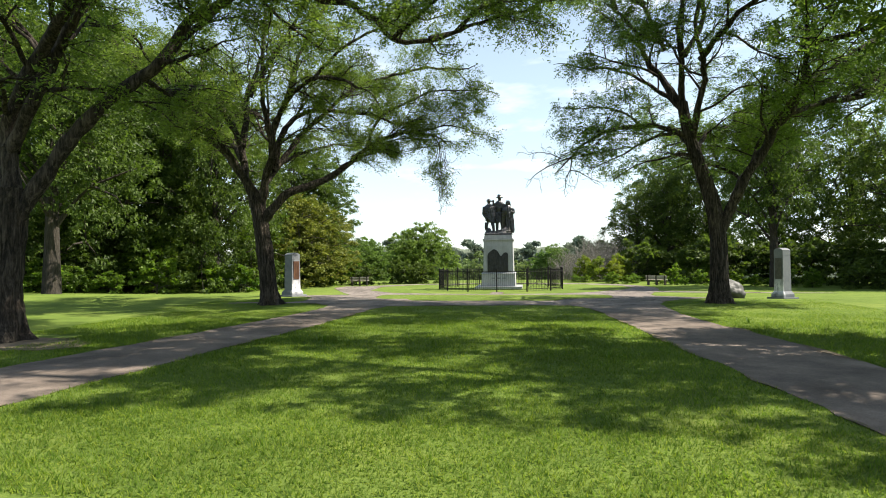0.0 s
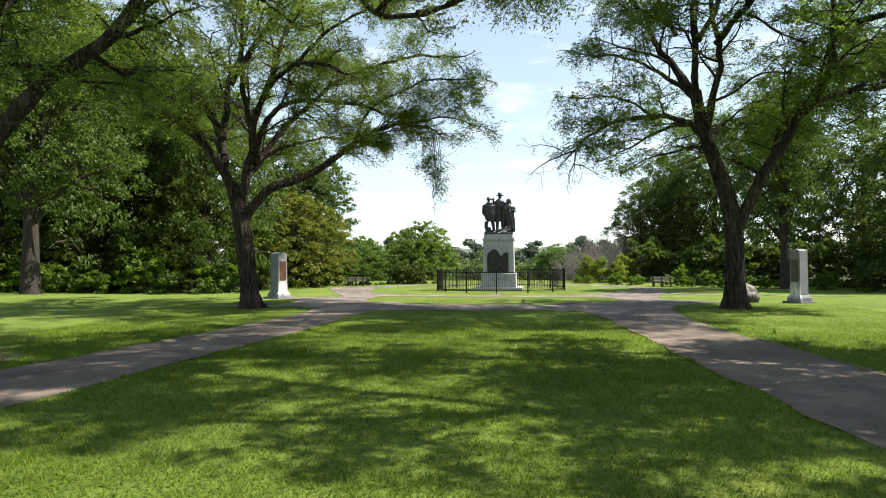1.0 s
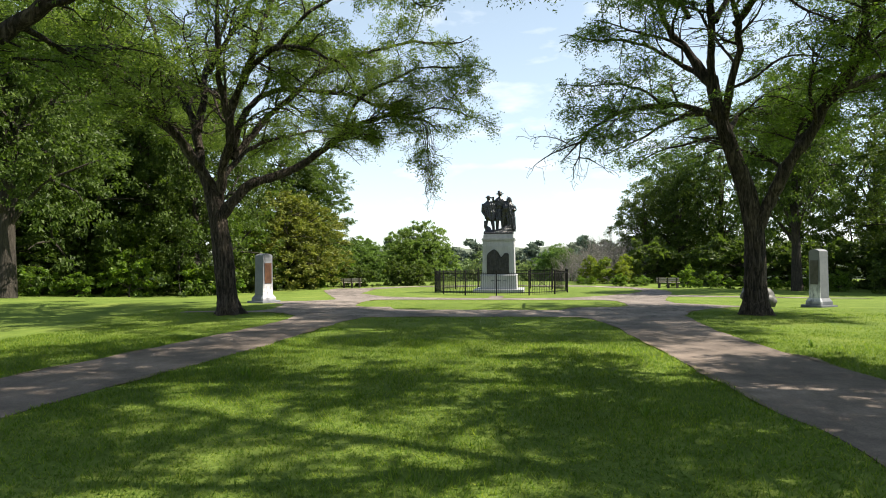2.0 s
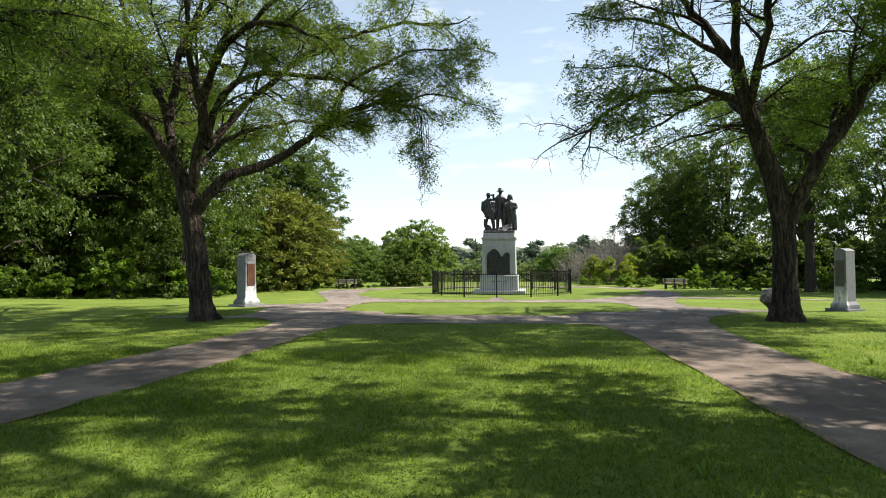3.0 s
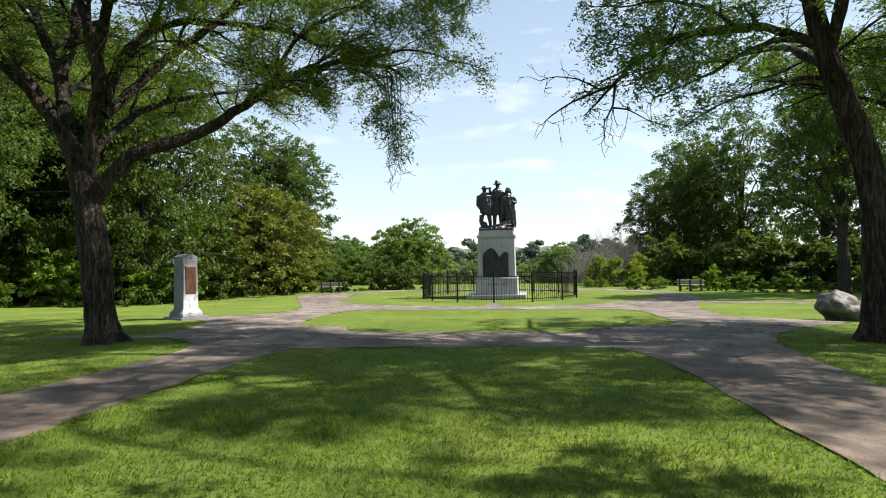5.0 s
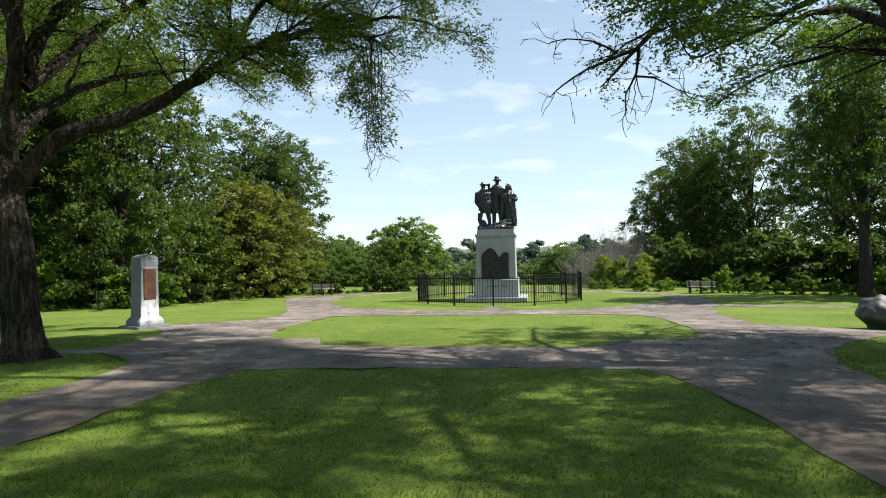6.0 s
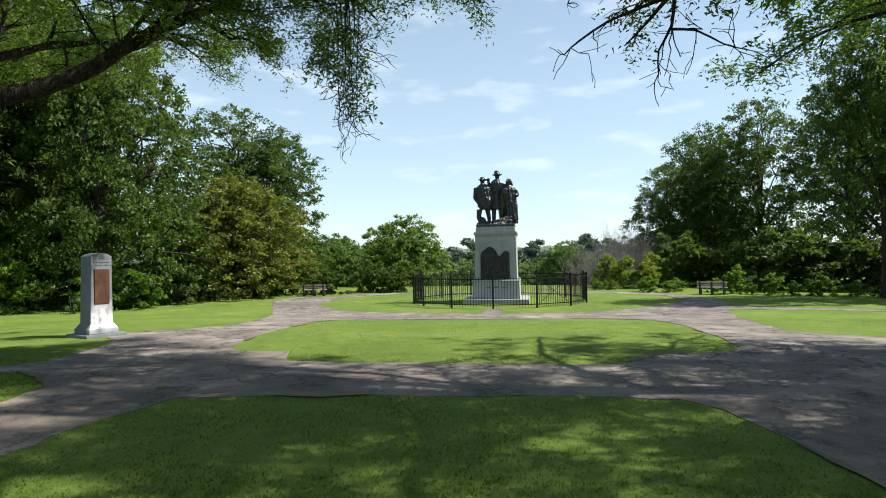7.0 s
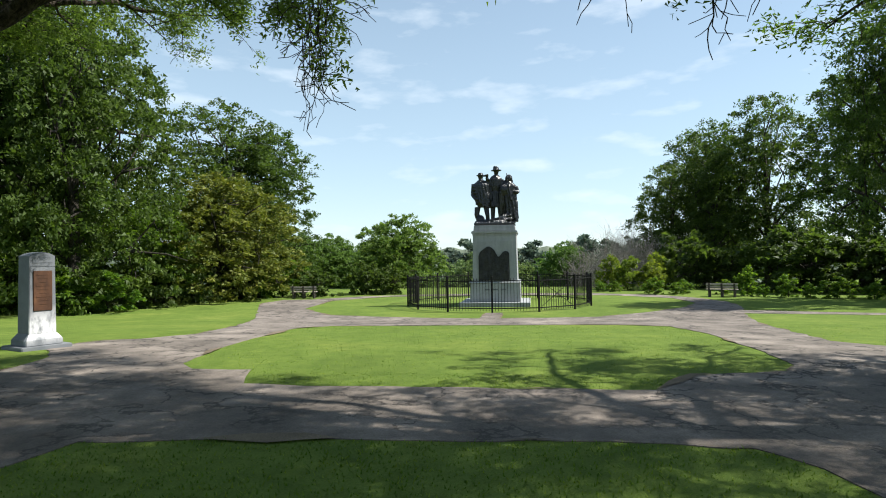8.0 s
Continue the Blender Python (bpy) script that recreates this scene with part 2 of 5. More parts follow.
bark_locust = bark("locust_bark", (0.008, 0.007, 0.006), (0.036, 0.029, 0.023), (0.120, 0.100, 0.082))
bark_wood = bark("woodland_bark", (0.022, 0.020, 0.017), (0.050, 0.044, 0.037), (0.085, 0.075, 0.065))
bark_dry = bark("dry_twig", (0.180, 0.165, 0.150), (0.270, 0.255, 0.240), (0.345, 0.330, 0.315))


# ---------------------------------------------------------------- mesh helpers
def mesh_np(name, verts, faces, smooth=False):
    """A mesh from numpy arrays; faces all with the same number of corners."""
    me = bpy.data.meshes.new(name)
    verts, faces = np.asarray(verts, np.float32), np.asarray(faces, np.int32)
    n = faces.shape[1]
    me.vertices.add(len(verts))
    me.vertices.foreach_set("co", verts.ravel())
    me.loops.add(faces.size)
    me.loops.foreach_set("vertex_index", faces.ravel())
    me.polygons.add(len(faces))
    me.polygons.foreach_set("loop_start", np.arange(0, faces.size, n, dtype=np.int32))
    me.update(calc_edges=True)
    me.polygons.foreach_set("use_smooth", np.full(len(faces), smooth))
    return me


def part_mesh(name, me, mat, parent, label=""):
    if not me.materials:
        me.materials.append(mat)
    ob = new(name, me)
    ob.parent = parent
    return tagged(ob, label)


def part(name, bm, mat, parent, label="", smooth=False):
    me = bpy.data.meshes.new(name)
    bm.normal_update()
    bm.to_mesh(me)
    bm.free()
    if smooth:
        me.polygons.foreach_set("use_smooth", np.full(len(me.polygons), True))
    return part_mesh(name, me, mat, parent, label)


def thing(name, place, turn=0.0, label="", category="", group="", kind=""):
    ob = new(name)
    ob.empty_display_size = 0.2
    ob.matrix_world = pose(*place, 0, 0, turn)
    return tagged(ob, label, category, group, kind)


def add_box(bm, x0, x1, y0, y1, z0, z1, bevel=0.0, taper=0.0):
    """A box in bm, its top smaller by taper on each side, its edges bevelled."""
    co = [(x0, y0, z0), (x1, y0, z0), (x1, y1, z0), (x0, y1, z0),
          (x0 + taper, y0 + taper, z1), (x1 - taper, y0 + taper, z1), (x1 - taper, y1 - taper, z1), (x0 + taper, y1 - taper, z1)]
    v = [bm.verts.new(p) for p in co]
    f = [bm.faces.new([v[i] for i in q]) for q in ((3, 2, 1, 0), (4, 5, 6, 7), (0, 1, 5, 4), (1, 2, 6, 5), (2, 3, 7, 6), (3, 0, 4, 7))]
    if bevel:
        edges = list({e for g in f for e in g.edges})
        bmesh.ops.bevel(bm, geom=edges, offset=bevel, segments=2, affect="EDGES", clamp_overlap=True)


def box(*args, **kw):
    bm = bmesh.new()
    add_box(bm, *args, **kw)
    return bm


def tube_arrays(points, radii, sides):
    """Vertices and quads of a tube along points."""
    pts = np.asarray(points, float)
    n = len(pts)
    tan = np.gradient(pts, axis=0)
    tan /= np.linalg.norm(tan, axis=1)[:, None] + 1e-9
    ref = np.array((0.31, 0.95, 0.02)) if abs(tan[0][2]) > 0.6 else np.array((0.05, 0.08, 1.0))
    a = np.cross(tan, ref)
    a /= np.linalg.norm(a, axis=1)[:, None] + 1e-9
    b = np.cross(tan, a)
    th = np.linspace(0, 2 * math.pi, sides, endpoint=False)
    ring = np.cos(th)[None, :, None] * a[:, None, :] + np.sin(th)[None, :, None] * b[:, None, :]
    v = (pts[:, None, :] + ring * np.asarray(radii)[:, None, None]).reshape(-1, 3)
    i = np.arange(n - 1)[:, None] * sides + np.arange(sides)[None, :]
    j = np.arange(n - 1)[:, None] * sides + (np.arange(sides)[None, :] + 1) % sides
    return v, np.stack((i, j, j + sides, i + sides), -1).reshape(-1, 4)


def tubes_mesh(name, tubes):
    """One mesh from many (points, radii, sides)."""
    vs, fs, off = [], [], 0
    for p, r, s in tubes:
        v, f = tube_arrays(p, r, s)
        vs.append(v)
        fs.append(f + off)
        off += len(v)
    return mesh_np(name, np.concatenate(vs), np.concatenate(fs), True)


def spline(points, step=0.3):
    """A smooth curve through points, resampled."""
    p = np.asarray(points, float)
    q = np.vstack((2 * p[0] - p[1], p, 2 * p[-1] - p[-2]))
    out = []
    for i in range(1, len(q) - 2):
        n = max(2, int(np.linalg.norm(q[i + 1] - q[i]) / step))
        for u in np.linspace(0, 1, n, endpoint=False):
            out.append(0.5 * (2 * q[i] + (q[i + 1] - q[i - 1]) * u + (2 * q[i - 1] - 5 * q[i] + 4 * q[i + 1] - q[i + 2]) * u * u
                              + (3 * q[i] - q[i - 1] - 3 * q[i + 1] + q[i + 2]) * u ** 3))
    return np.array(out + [p[-1]])


def leaflets_mesh(name, centres, size, rng, flat, ratio, along):
    """Slender leaflets, a triangle each, pointing more or less along the given ways."""
    n = len(centres)
    d = along + rng.normal(size=(n, 3)) * 0.8
    d[:, 2] *= 0.75
    d /= np.linalg.norm(d, axis=1)[:, None] + 1e-9
    up = rng.normal(size=(n, 3)) * (1 - flat * 0.6)
    up[:, 2] += flat * 1.5
    w = np.cross(d, up)
    w /= np.linalg.norm(w, axis=1)[:, None] + 1e-9
    s = (size * rng.uniform(0.6, 1.4, n))[:, None]
    v = np.stack((centres - d * s * 0.35 + w * s * ratio * 0.5, centres - d * s * 0.35 - w * s * ratio * 0.5, centres + d * s * 0.65), 1).reshape(-1, 3)
    return mesh_np(name, v, np.arange(3 * n).reshape(-1, 3), False)


def inside(poly, x, y):
    """Which of the points lie in the polygon."""
    hit = np.zeros(np.shape(x), bool)
    p = np.asarray(poly, float)
    for (x0, y0), (x1, y1) in zip(p, np.roll(p, -1, 0)):
        if y0 != y1:
            hit ^= ((y0 > y) != (y1 > y)) & (x < (x1 - x0) * (y - y0) / (y1 - y0) + x0)
    return hit


# ---------------------------------------------------------------- ground
def sstep(v):
    v = np.clip(v, 0, 1)
    return v * v * (3 - 2 * v)


def ground_z(x, y):
    """Level lawn that dips towards the monument; behind it the bluff falls to the valley."""
    x, y = np.asarray(x, float), np.asarray(y, float)
    z = -0.66 * sstep((y - 24) / 15)
    z = z - 9.0 * sstep((y - 58) / 55) - 0.20 * np.exp(-((x - 10.9) ** 2 + (y - 28.6) ** 2) / 10.0)
    return z + 0.25 * sstep((np.abs(x) - 14) / 22) * sstep((60 - y) / 20)


def gz(x, y):
    return float(ground_z(x, y))


gx = np.concatenate((-np.geomspace(3000, 50, 18), np.linspace(-45, 45, 91), np.geomspace(50, 3000, 18)))
gy = np.concatenate((-np.geomspace(600, 14, 10), np.linspace(-12, 116, 129), np.geomspace(122, 4000, 22)))
mx, my = np.meshgrid(gx, gy)
gv = np.stack((mx, my, ground_z(mx, my)), -1).reshape(-1, 3)
nx, ny = len(gx), len(gy)
gi = (np.arange(ny - 1)[:, None] * nx + np.arange(nx - 1)[None, :]).ravel()
ground = part_mesh("ground", mesh_np("ground", gv, np.stack((gi, gi + 1, gi + nx + 1, gi + nx), 1), True), lawn_mat, None)
tagged(ground, "mown green lawn dipping gently towards the bluff", "ground", kind="structure")

# the outline of the walk, once round
WEST_SIDE = [(-5.6, -6), (-5.1, 8), (-4.9, 11.6), (-4.6, 13.6), (-4.35, 15.4), (-4.1, 17.5), (-3.95, 19.5), (-4.05, 20.6), (-4.2, 21.2),
             (-4.8, 21.8), (-5.4, 22.1), (-8, 21.8), (-8, 22.2), (-6.05, 22.45), (-5.75, 22.9), (-5.9, 24.0), (-6.2, 24.9), (-7.0, 25.6),
             (-7.3, 26.2), (-7.1, 27.2), (-6.6, 27.6), (-6.2, 29), (-7.1, 32.5), (-8.6, 36.5)]
RING_SIDE = [(-11.0, 41.6), (-12.3, 44.6), (-12.2, 47.0), (-10.6, 47.2), (-8.6, 49.6), (-5, 51.2), (0, 51.9), (5, 51.4), (8.4, 49.4), (9.6, 47.2),
             (10.2, 44.6), (10.0, 42.0), (9.5, 40.2), (13, 39.2), (18, 37.8), (18, 37.1), (13, 38.3), (9.1, 39.0)]
EAST_SIDE = [(8.7, 37.5), (7.9, 34), (7.45, 31), (7.15, 28.6), (7.6, 27.9), (8.6, 27.7), (9.2, 27), (9.0, 26), (8.3, 25.2), (7.2, 24.2), (6.3, 23.1),
             (5.9, 22), (5.75, 20), (5.8, 18), (5.95, 16.5), (6.15, 15), (6.35, 13.8), (6.45, 12), (6.8, 8), (7.3, -6)]
LAWN_SIDE = [(5.2, -6), (5.0, 7), (4.9, 9.2), (4.75, 10.4), (4.55, 12), (4.3, 14.5), (4.15, 16.8), (3.95, 18.6), (3.78, 19.8), (3.55, 20.9),
             (3.2, 21.3), (2.6, 21.4), (0, 21.2), (-1.2, 21.1), (-2.2, 20.9), (-2.4, 20), (-2.45, 18.5), (-2.5, 16), (-2.7, 14), (-2.9, 12),
             (-3, 10), (-3.1, 8.5), (-3.3, -6)]
OUTLINE = WEST_SIDE + RING_SIDE + EAST_SIDE + LAWN_SIDE
ISLAND = [(-3.6, 24.4), (-3.2, 24), (-2.3, 24.05), (-2.1, 23.6), (-1.95, 23.15), (-0.9, 23.14), (1.3, 23.2), (2.9, 23.25), (3.5, 24.1),
          (4.7, 24.5), (5.0, 24.9), (5.1, 27), (5.25, 30.5), (5.1, 32.8), (4, 33.5), (2.6, 33.5), (-1.5, 32.9), (-4.2, 32.5), (-4.75, 31.4),
          (-4.3, 28.6), (-3.9, 25.9)]
RING = [(-8.6, 41.3), (-6.4, 38.3), (-2.4, 37.1), (-0.36, 36.75), (-0.3, 39.2), (0.34, 39.2), (0.4, 36.75), (3.85, 37.6), (6.5, 40.2), (7.9, 42),
        (8.7, 44), (8.4, 47), (6, 49.4), (0, 50.3), (-6.8, 49.3), (-9.1, 46.2)]


def roughened(poly, step, amount, seed):
    """The outline with points every step, frayed by noise."""
    out = []
    p = np.asarray(poly, float)
    for a, b in zip(p, np.roll(p, -1, 0)):
        n = max(1, int(np.linalg.norm(b - a) / step))
        for u in range(n):
            q = a + (b - a) * u / n
            d = noise.noise_vector((q[0] * 1.3, q[1] * 1.3, seed)) * amount + noise.noise_vector((q[0] * 5, q[1] * 5, seed)) * amount * 0.5
            out.append((q[0] + d[0], q[1] + d[1]))
    return out


def sheet(name, outer, holes, mat, lift, cell, label, category):
    """A thin laid surface with the outline and holes given, following the ground."""
    pts, edges = [], []
    for loop in (outer, *holes):
        s = len(pts)
        pts += [Vector(q) for q in loop]
        edges += [(s + i, s + (i + 1) % len(loop)) for i in range(len(loop))]
    o = np.array(outer)
    ax, ay = np.meshgrid(np.arange(o[:, 0].min(), o[:, 0].max(), cell), np.arange(o[:, 1].min(), o[:, 1].max(), cell))
    ok = inside(outer, ax, ay)
    for h in holes:
        ok &= ~inside(h, ax, ay)
    pts += [Vector((float(a), float(b))) for a, b in zip(ax[ok], ay[ok])]
    v, _, f, *_ = geometry.delaunay_2d_cdt(pts, edges, [], 0, 1e-5)
    v = np.array([tuple(q) for q in v])
    f = np.array([tuple(q) for q in f if len(q) == 3])
    cen = v[f].mean(1)
    keep = inside(outer, cen[:, 0], cen[:, 1])
    for h in holes:
        keep &= ~inside(h, cen[:, 0], cen[:, 1])
    f = f[keep]
    e = v[f]
    flip = np.cross(e[:, 1] - e[:, 0], e[:, 2] - e[:, 0]) < 0
    f[flip] = f[flip][:, ::-1]
    z = ground_z(v[:, 0], v[:, 1]) + lift
    ed = np.sort(np.concatenate((f[:, :2], f[:, 1:], f[:, [2, 0]])), 1)      # its rim goes down into the ground
    rim, times_used = np.unique(ed, axis=0, return_counts=True)
    rim = rim[times_used == 1]
    top_, n_ = np.column_stack((v, z)), len(v)
    skirt = np.stack((rim[:, 0], rim[:, 1], rim[:, 1] + n_, rim[:, 0] + n_), 1)
    skirt = np.concatenate((skirt[:, [0, 1, 2]], skirt[:, [0, 2, 3]]))
    ob = part_mesh(name, mesh_np(name, np.concatenate((top_, top_ - np.array((0, 0, 0.06)))), np.concatenate((f, skirt)), False), mat, None)
    return tagged(ob, label, category, kind="structure")


rough_outline = roughened(OUTLINE, 0.25, 0.09, 3.0)
rough_island = roughened(ISLAND, 0.25, 0.08, 5.0)
rough_ring = roughened(RING, 0.25, 0.06, 7.0)
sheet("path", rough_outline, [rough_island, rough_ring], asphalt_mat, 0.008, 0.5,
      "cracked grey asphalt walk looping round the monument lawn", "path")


# ---------------------------------------------------------------- grass
def bare(x, y):
    """Where no grass grows."""
    return inside(rough_outline, x, y) & ~inside(rough_island, x, y) & ~inside(rough_ring, x, y)


rng = np.random.default_rng(4)
BANDS = ((7, 9, -3.2, 7, 3200), (9, 14, -6.5, 9.5, 1900), (14, 19, -8, 10.5, 1500), (19, 24, -9, 11, 700), (24, 34, -7, 12, 110))
gc = []
for y0, y1, x0, x1, per in BANDS:
    n = int((y1 - y0) * (x1 - x0) * per)
    gc.append(np.column_stack((rng.uniform(x0, x1, n), rng.uniform(y0, y1, n), np.full(n, y0))))
gc = np.concatenate(gc)
gc = gc[~bare(gc[:, 0], gc[:, 1])]
fray = []                                              # longer grass that leans over the edges of the walk
for loop in (rough_outline, rough_island, rough_ring):
    p = np.array(loop)
    p = p[(p[:, 1] > 5) & (p[:, 1] < 40)]
    q = np.repeat(p, 16, 0) + rng.normal(size=(len(p) * 16, 2)) * np.array((0.12, 0.14))
    fray.append(q)
fray = np.concatenate(fray)
fray = fray[~bare(fray[:, 0], fray[:, 1])]
gc = np.concatenate((gc, np.column_stack((fray, np.full(len(fray), -1.0)))))
tuft = np.array([noise.noise((q[0] * 1.7, q[1] * 1.7, 0.5)) + 0.6 * noise.noise((q[0] * 6, q[1] * 6, 3.5)) for q in gc])
n = len(gc)
foot = np.column_stack((gc[:, 0], gc[:, 1], ground_z(gc[:, 0], gc[:, 1]) - 0.005))
edge = gc[:, 2] < 0
big = 1 + 0.032 * np.clip(gc[:, 1] - 9, 0, 40)
h = rng.uniform(0.022, 0.055, n) * (1 + 0.45 * tuft) * big ** 0.25
w = rng.uniform(0.0028, 0.0062, n) * big
h[gc[:, 1] > 17] *= 0.52
w[gc[:, 1] > 17] *= 1.2
h[gc[:, 1] > 23] *= 0.6
w[gc[:, 1] > 22] *= 1.25
h[edge] *= 0.75
flat = (rng.random(n) < 0.22) & ~edge & (gc[:, 1] < 15)                            # clover and plantain leaflets
w[flat] *= 1.7
h[flat] *= 0.55
ang = rng.uniform(0, 2 * math.pi, n)
lean = np.where(flat, rng.uniform(0.02, 0.035, n) * big, rng.uniform(0.4, 1.5, n) * h)
side = np.column_stack((np.cos(ang), np.sin(ang), np.zeros(n))) * w[:, None]
la = ang + math.pi / 2
tip = foot + np.column_stack((np.cos(la) * lean, np.sin(la) * lean, h))
foot[flat, 2] += h[flat] * 0.6
gvv = np.stack((foot - side, foot + side, tip), 1).reshape(-1, 3)
blades = part_mesh("grass", mesh_np("grass", gvv, np.arange(3 * n).reshape(-1, 3)), grass_blade, None)
tagged(blades, "short mown bright green lawn grass", "grass", kind="stuff")


# ---------------------------------------------------------------- trees
def in_ball(rng, n):
    """Points spread through a ball of radius 1, denser in the middle."""
    d = rng.normal(size=(n, 3))
    d /= np.linalg.norm(d, axis=1)[:, None]
    return d * rng.random(n)[:, None] ** 0.6


def grow(rng, tubes, ends, start, way, length, radius, level, droop, kink=0.13):
    """A branch and its own branches; ends collects twig points and their ways."""
    n = max(4 if level < 3 else 2, int(length / (0.22 if kink < 0.25 else 0.10)))
    p, d = np.array(start, float), np.array(way, float)
    d /= np.linalg.norm(d)
    pts = [p.copy()]
    for i in range(n):
        d = d + rng.normal(size=3) * kink + np.array((0, 0, 0.03 - droop * (i / n) ** 1.5))
        d /= np.linalg.norm(d)
        p = p + d * length / n
        pts.append(p.copy())
    pts = np.array(pts)
    tubes.append((pts, np.linspace(radius, max(0.004, radius * 0.25), len(pts)), 6 if level == 1 else (4 if level == 2 else 3)))
    if level >= 3:
        for i in range(1, len(pts)):
            ends.append((pts[i], pts[i] - pts[i - 1]))
        return
    kids = int(length / (0.27 if level == 1 else 0.24))
    for i in range(kids):
        u = (0.22 + 0.78 * (i + rng.uniform(0, 0.8)) / kids)
        j = min(len(pts) - 2, int(u * (len(pts) - 1)))
        t = pts[j + 1] - pts[j]
        t /= np.linalg.norm(t)
        s = np.cross(t, (0, 0, 1)) * rng.choice((-1, 1)) + rng.normal(size=3) * 0.45
        v = t * 0.75 + s * 0.8 + np.array((0, 0, 0.08))
        v[2] *= 0.55
        grow(rng, tubes, ends, pts[j], v, length * rng.uniform(0.35, 0.6) * (1.15 - 0.5 * u), max(0.005, radius * 0.45), level + 1, droop * 1.3, kink)


def fronds(rng, ep, ed, per, leaflets, length):
    """Places and ways of leaflets, set in two rows along drooping fronds at the twig points."""
    idx = np.repeat(np.arange(len(ep)), per)
    n = len(idx)
    d = ed[idx] / (np.linalg.norm(ed[idx], axis=1)[:, None] + 1e-9) * 0.6 + rng.normal(size=(n, 3)) * 0.75
    d[:, 2] -= 0.35
    d /= np.linalg.norm(d, axis=1)[:, None] + 1e-9
    side = np.cross(d, (0, 0, 1)) + rng.normal(size=(n, 3)) * 0.25
    side /= np.linalg.norm(side, axis=1)[:, None] + 1e-9
    long_ = length * rng.uniform(0.6, 1.35, n)
    foot = ep[idx] + rng.normal(size=(n, 3)) * 0.085
    cen, way = [], []
    for i in range(leaflets):
        u = (i + 0.5) / leaflets
        s = 1 if i % 2 else -1
        q = foot + d * (long_ * u)[:, None] + side * (s * 0.030)
        q[:, 2] -= long_ * 0.45 * u * u
        cen.append(q)
        way.append(d * 0.55 + side * s * 0.8)
    return np.concatenate(cen), np.concatenate(way)


def bark_tube(points, radii, sides, seed, depth):
    """A limb or trunk with long furrows in its bark."""
    v, f = tube_arrays(points, radii, sides)
    c = np.repeat(np.asarray(points, float), sides, 0)
    away = v - c
    r = np.linalg.norm(away, axis=1)[:, None] + 1e-9
    n = np.array([abs(noise.noise((a[0] * 8, a[1] * 8, q[2] * 1.5 + seed))) + 0.6 * abs(noise.noise((a[0] * 19 + 7, a[1] * 19, q[2] * 3.4 + seed)))
                  for a, q in zip(away / r * np.minimum(r, 0.4) * 1.6, v)])
    return c + away * (1 + (0.28 - n[:, None]) * depth), f


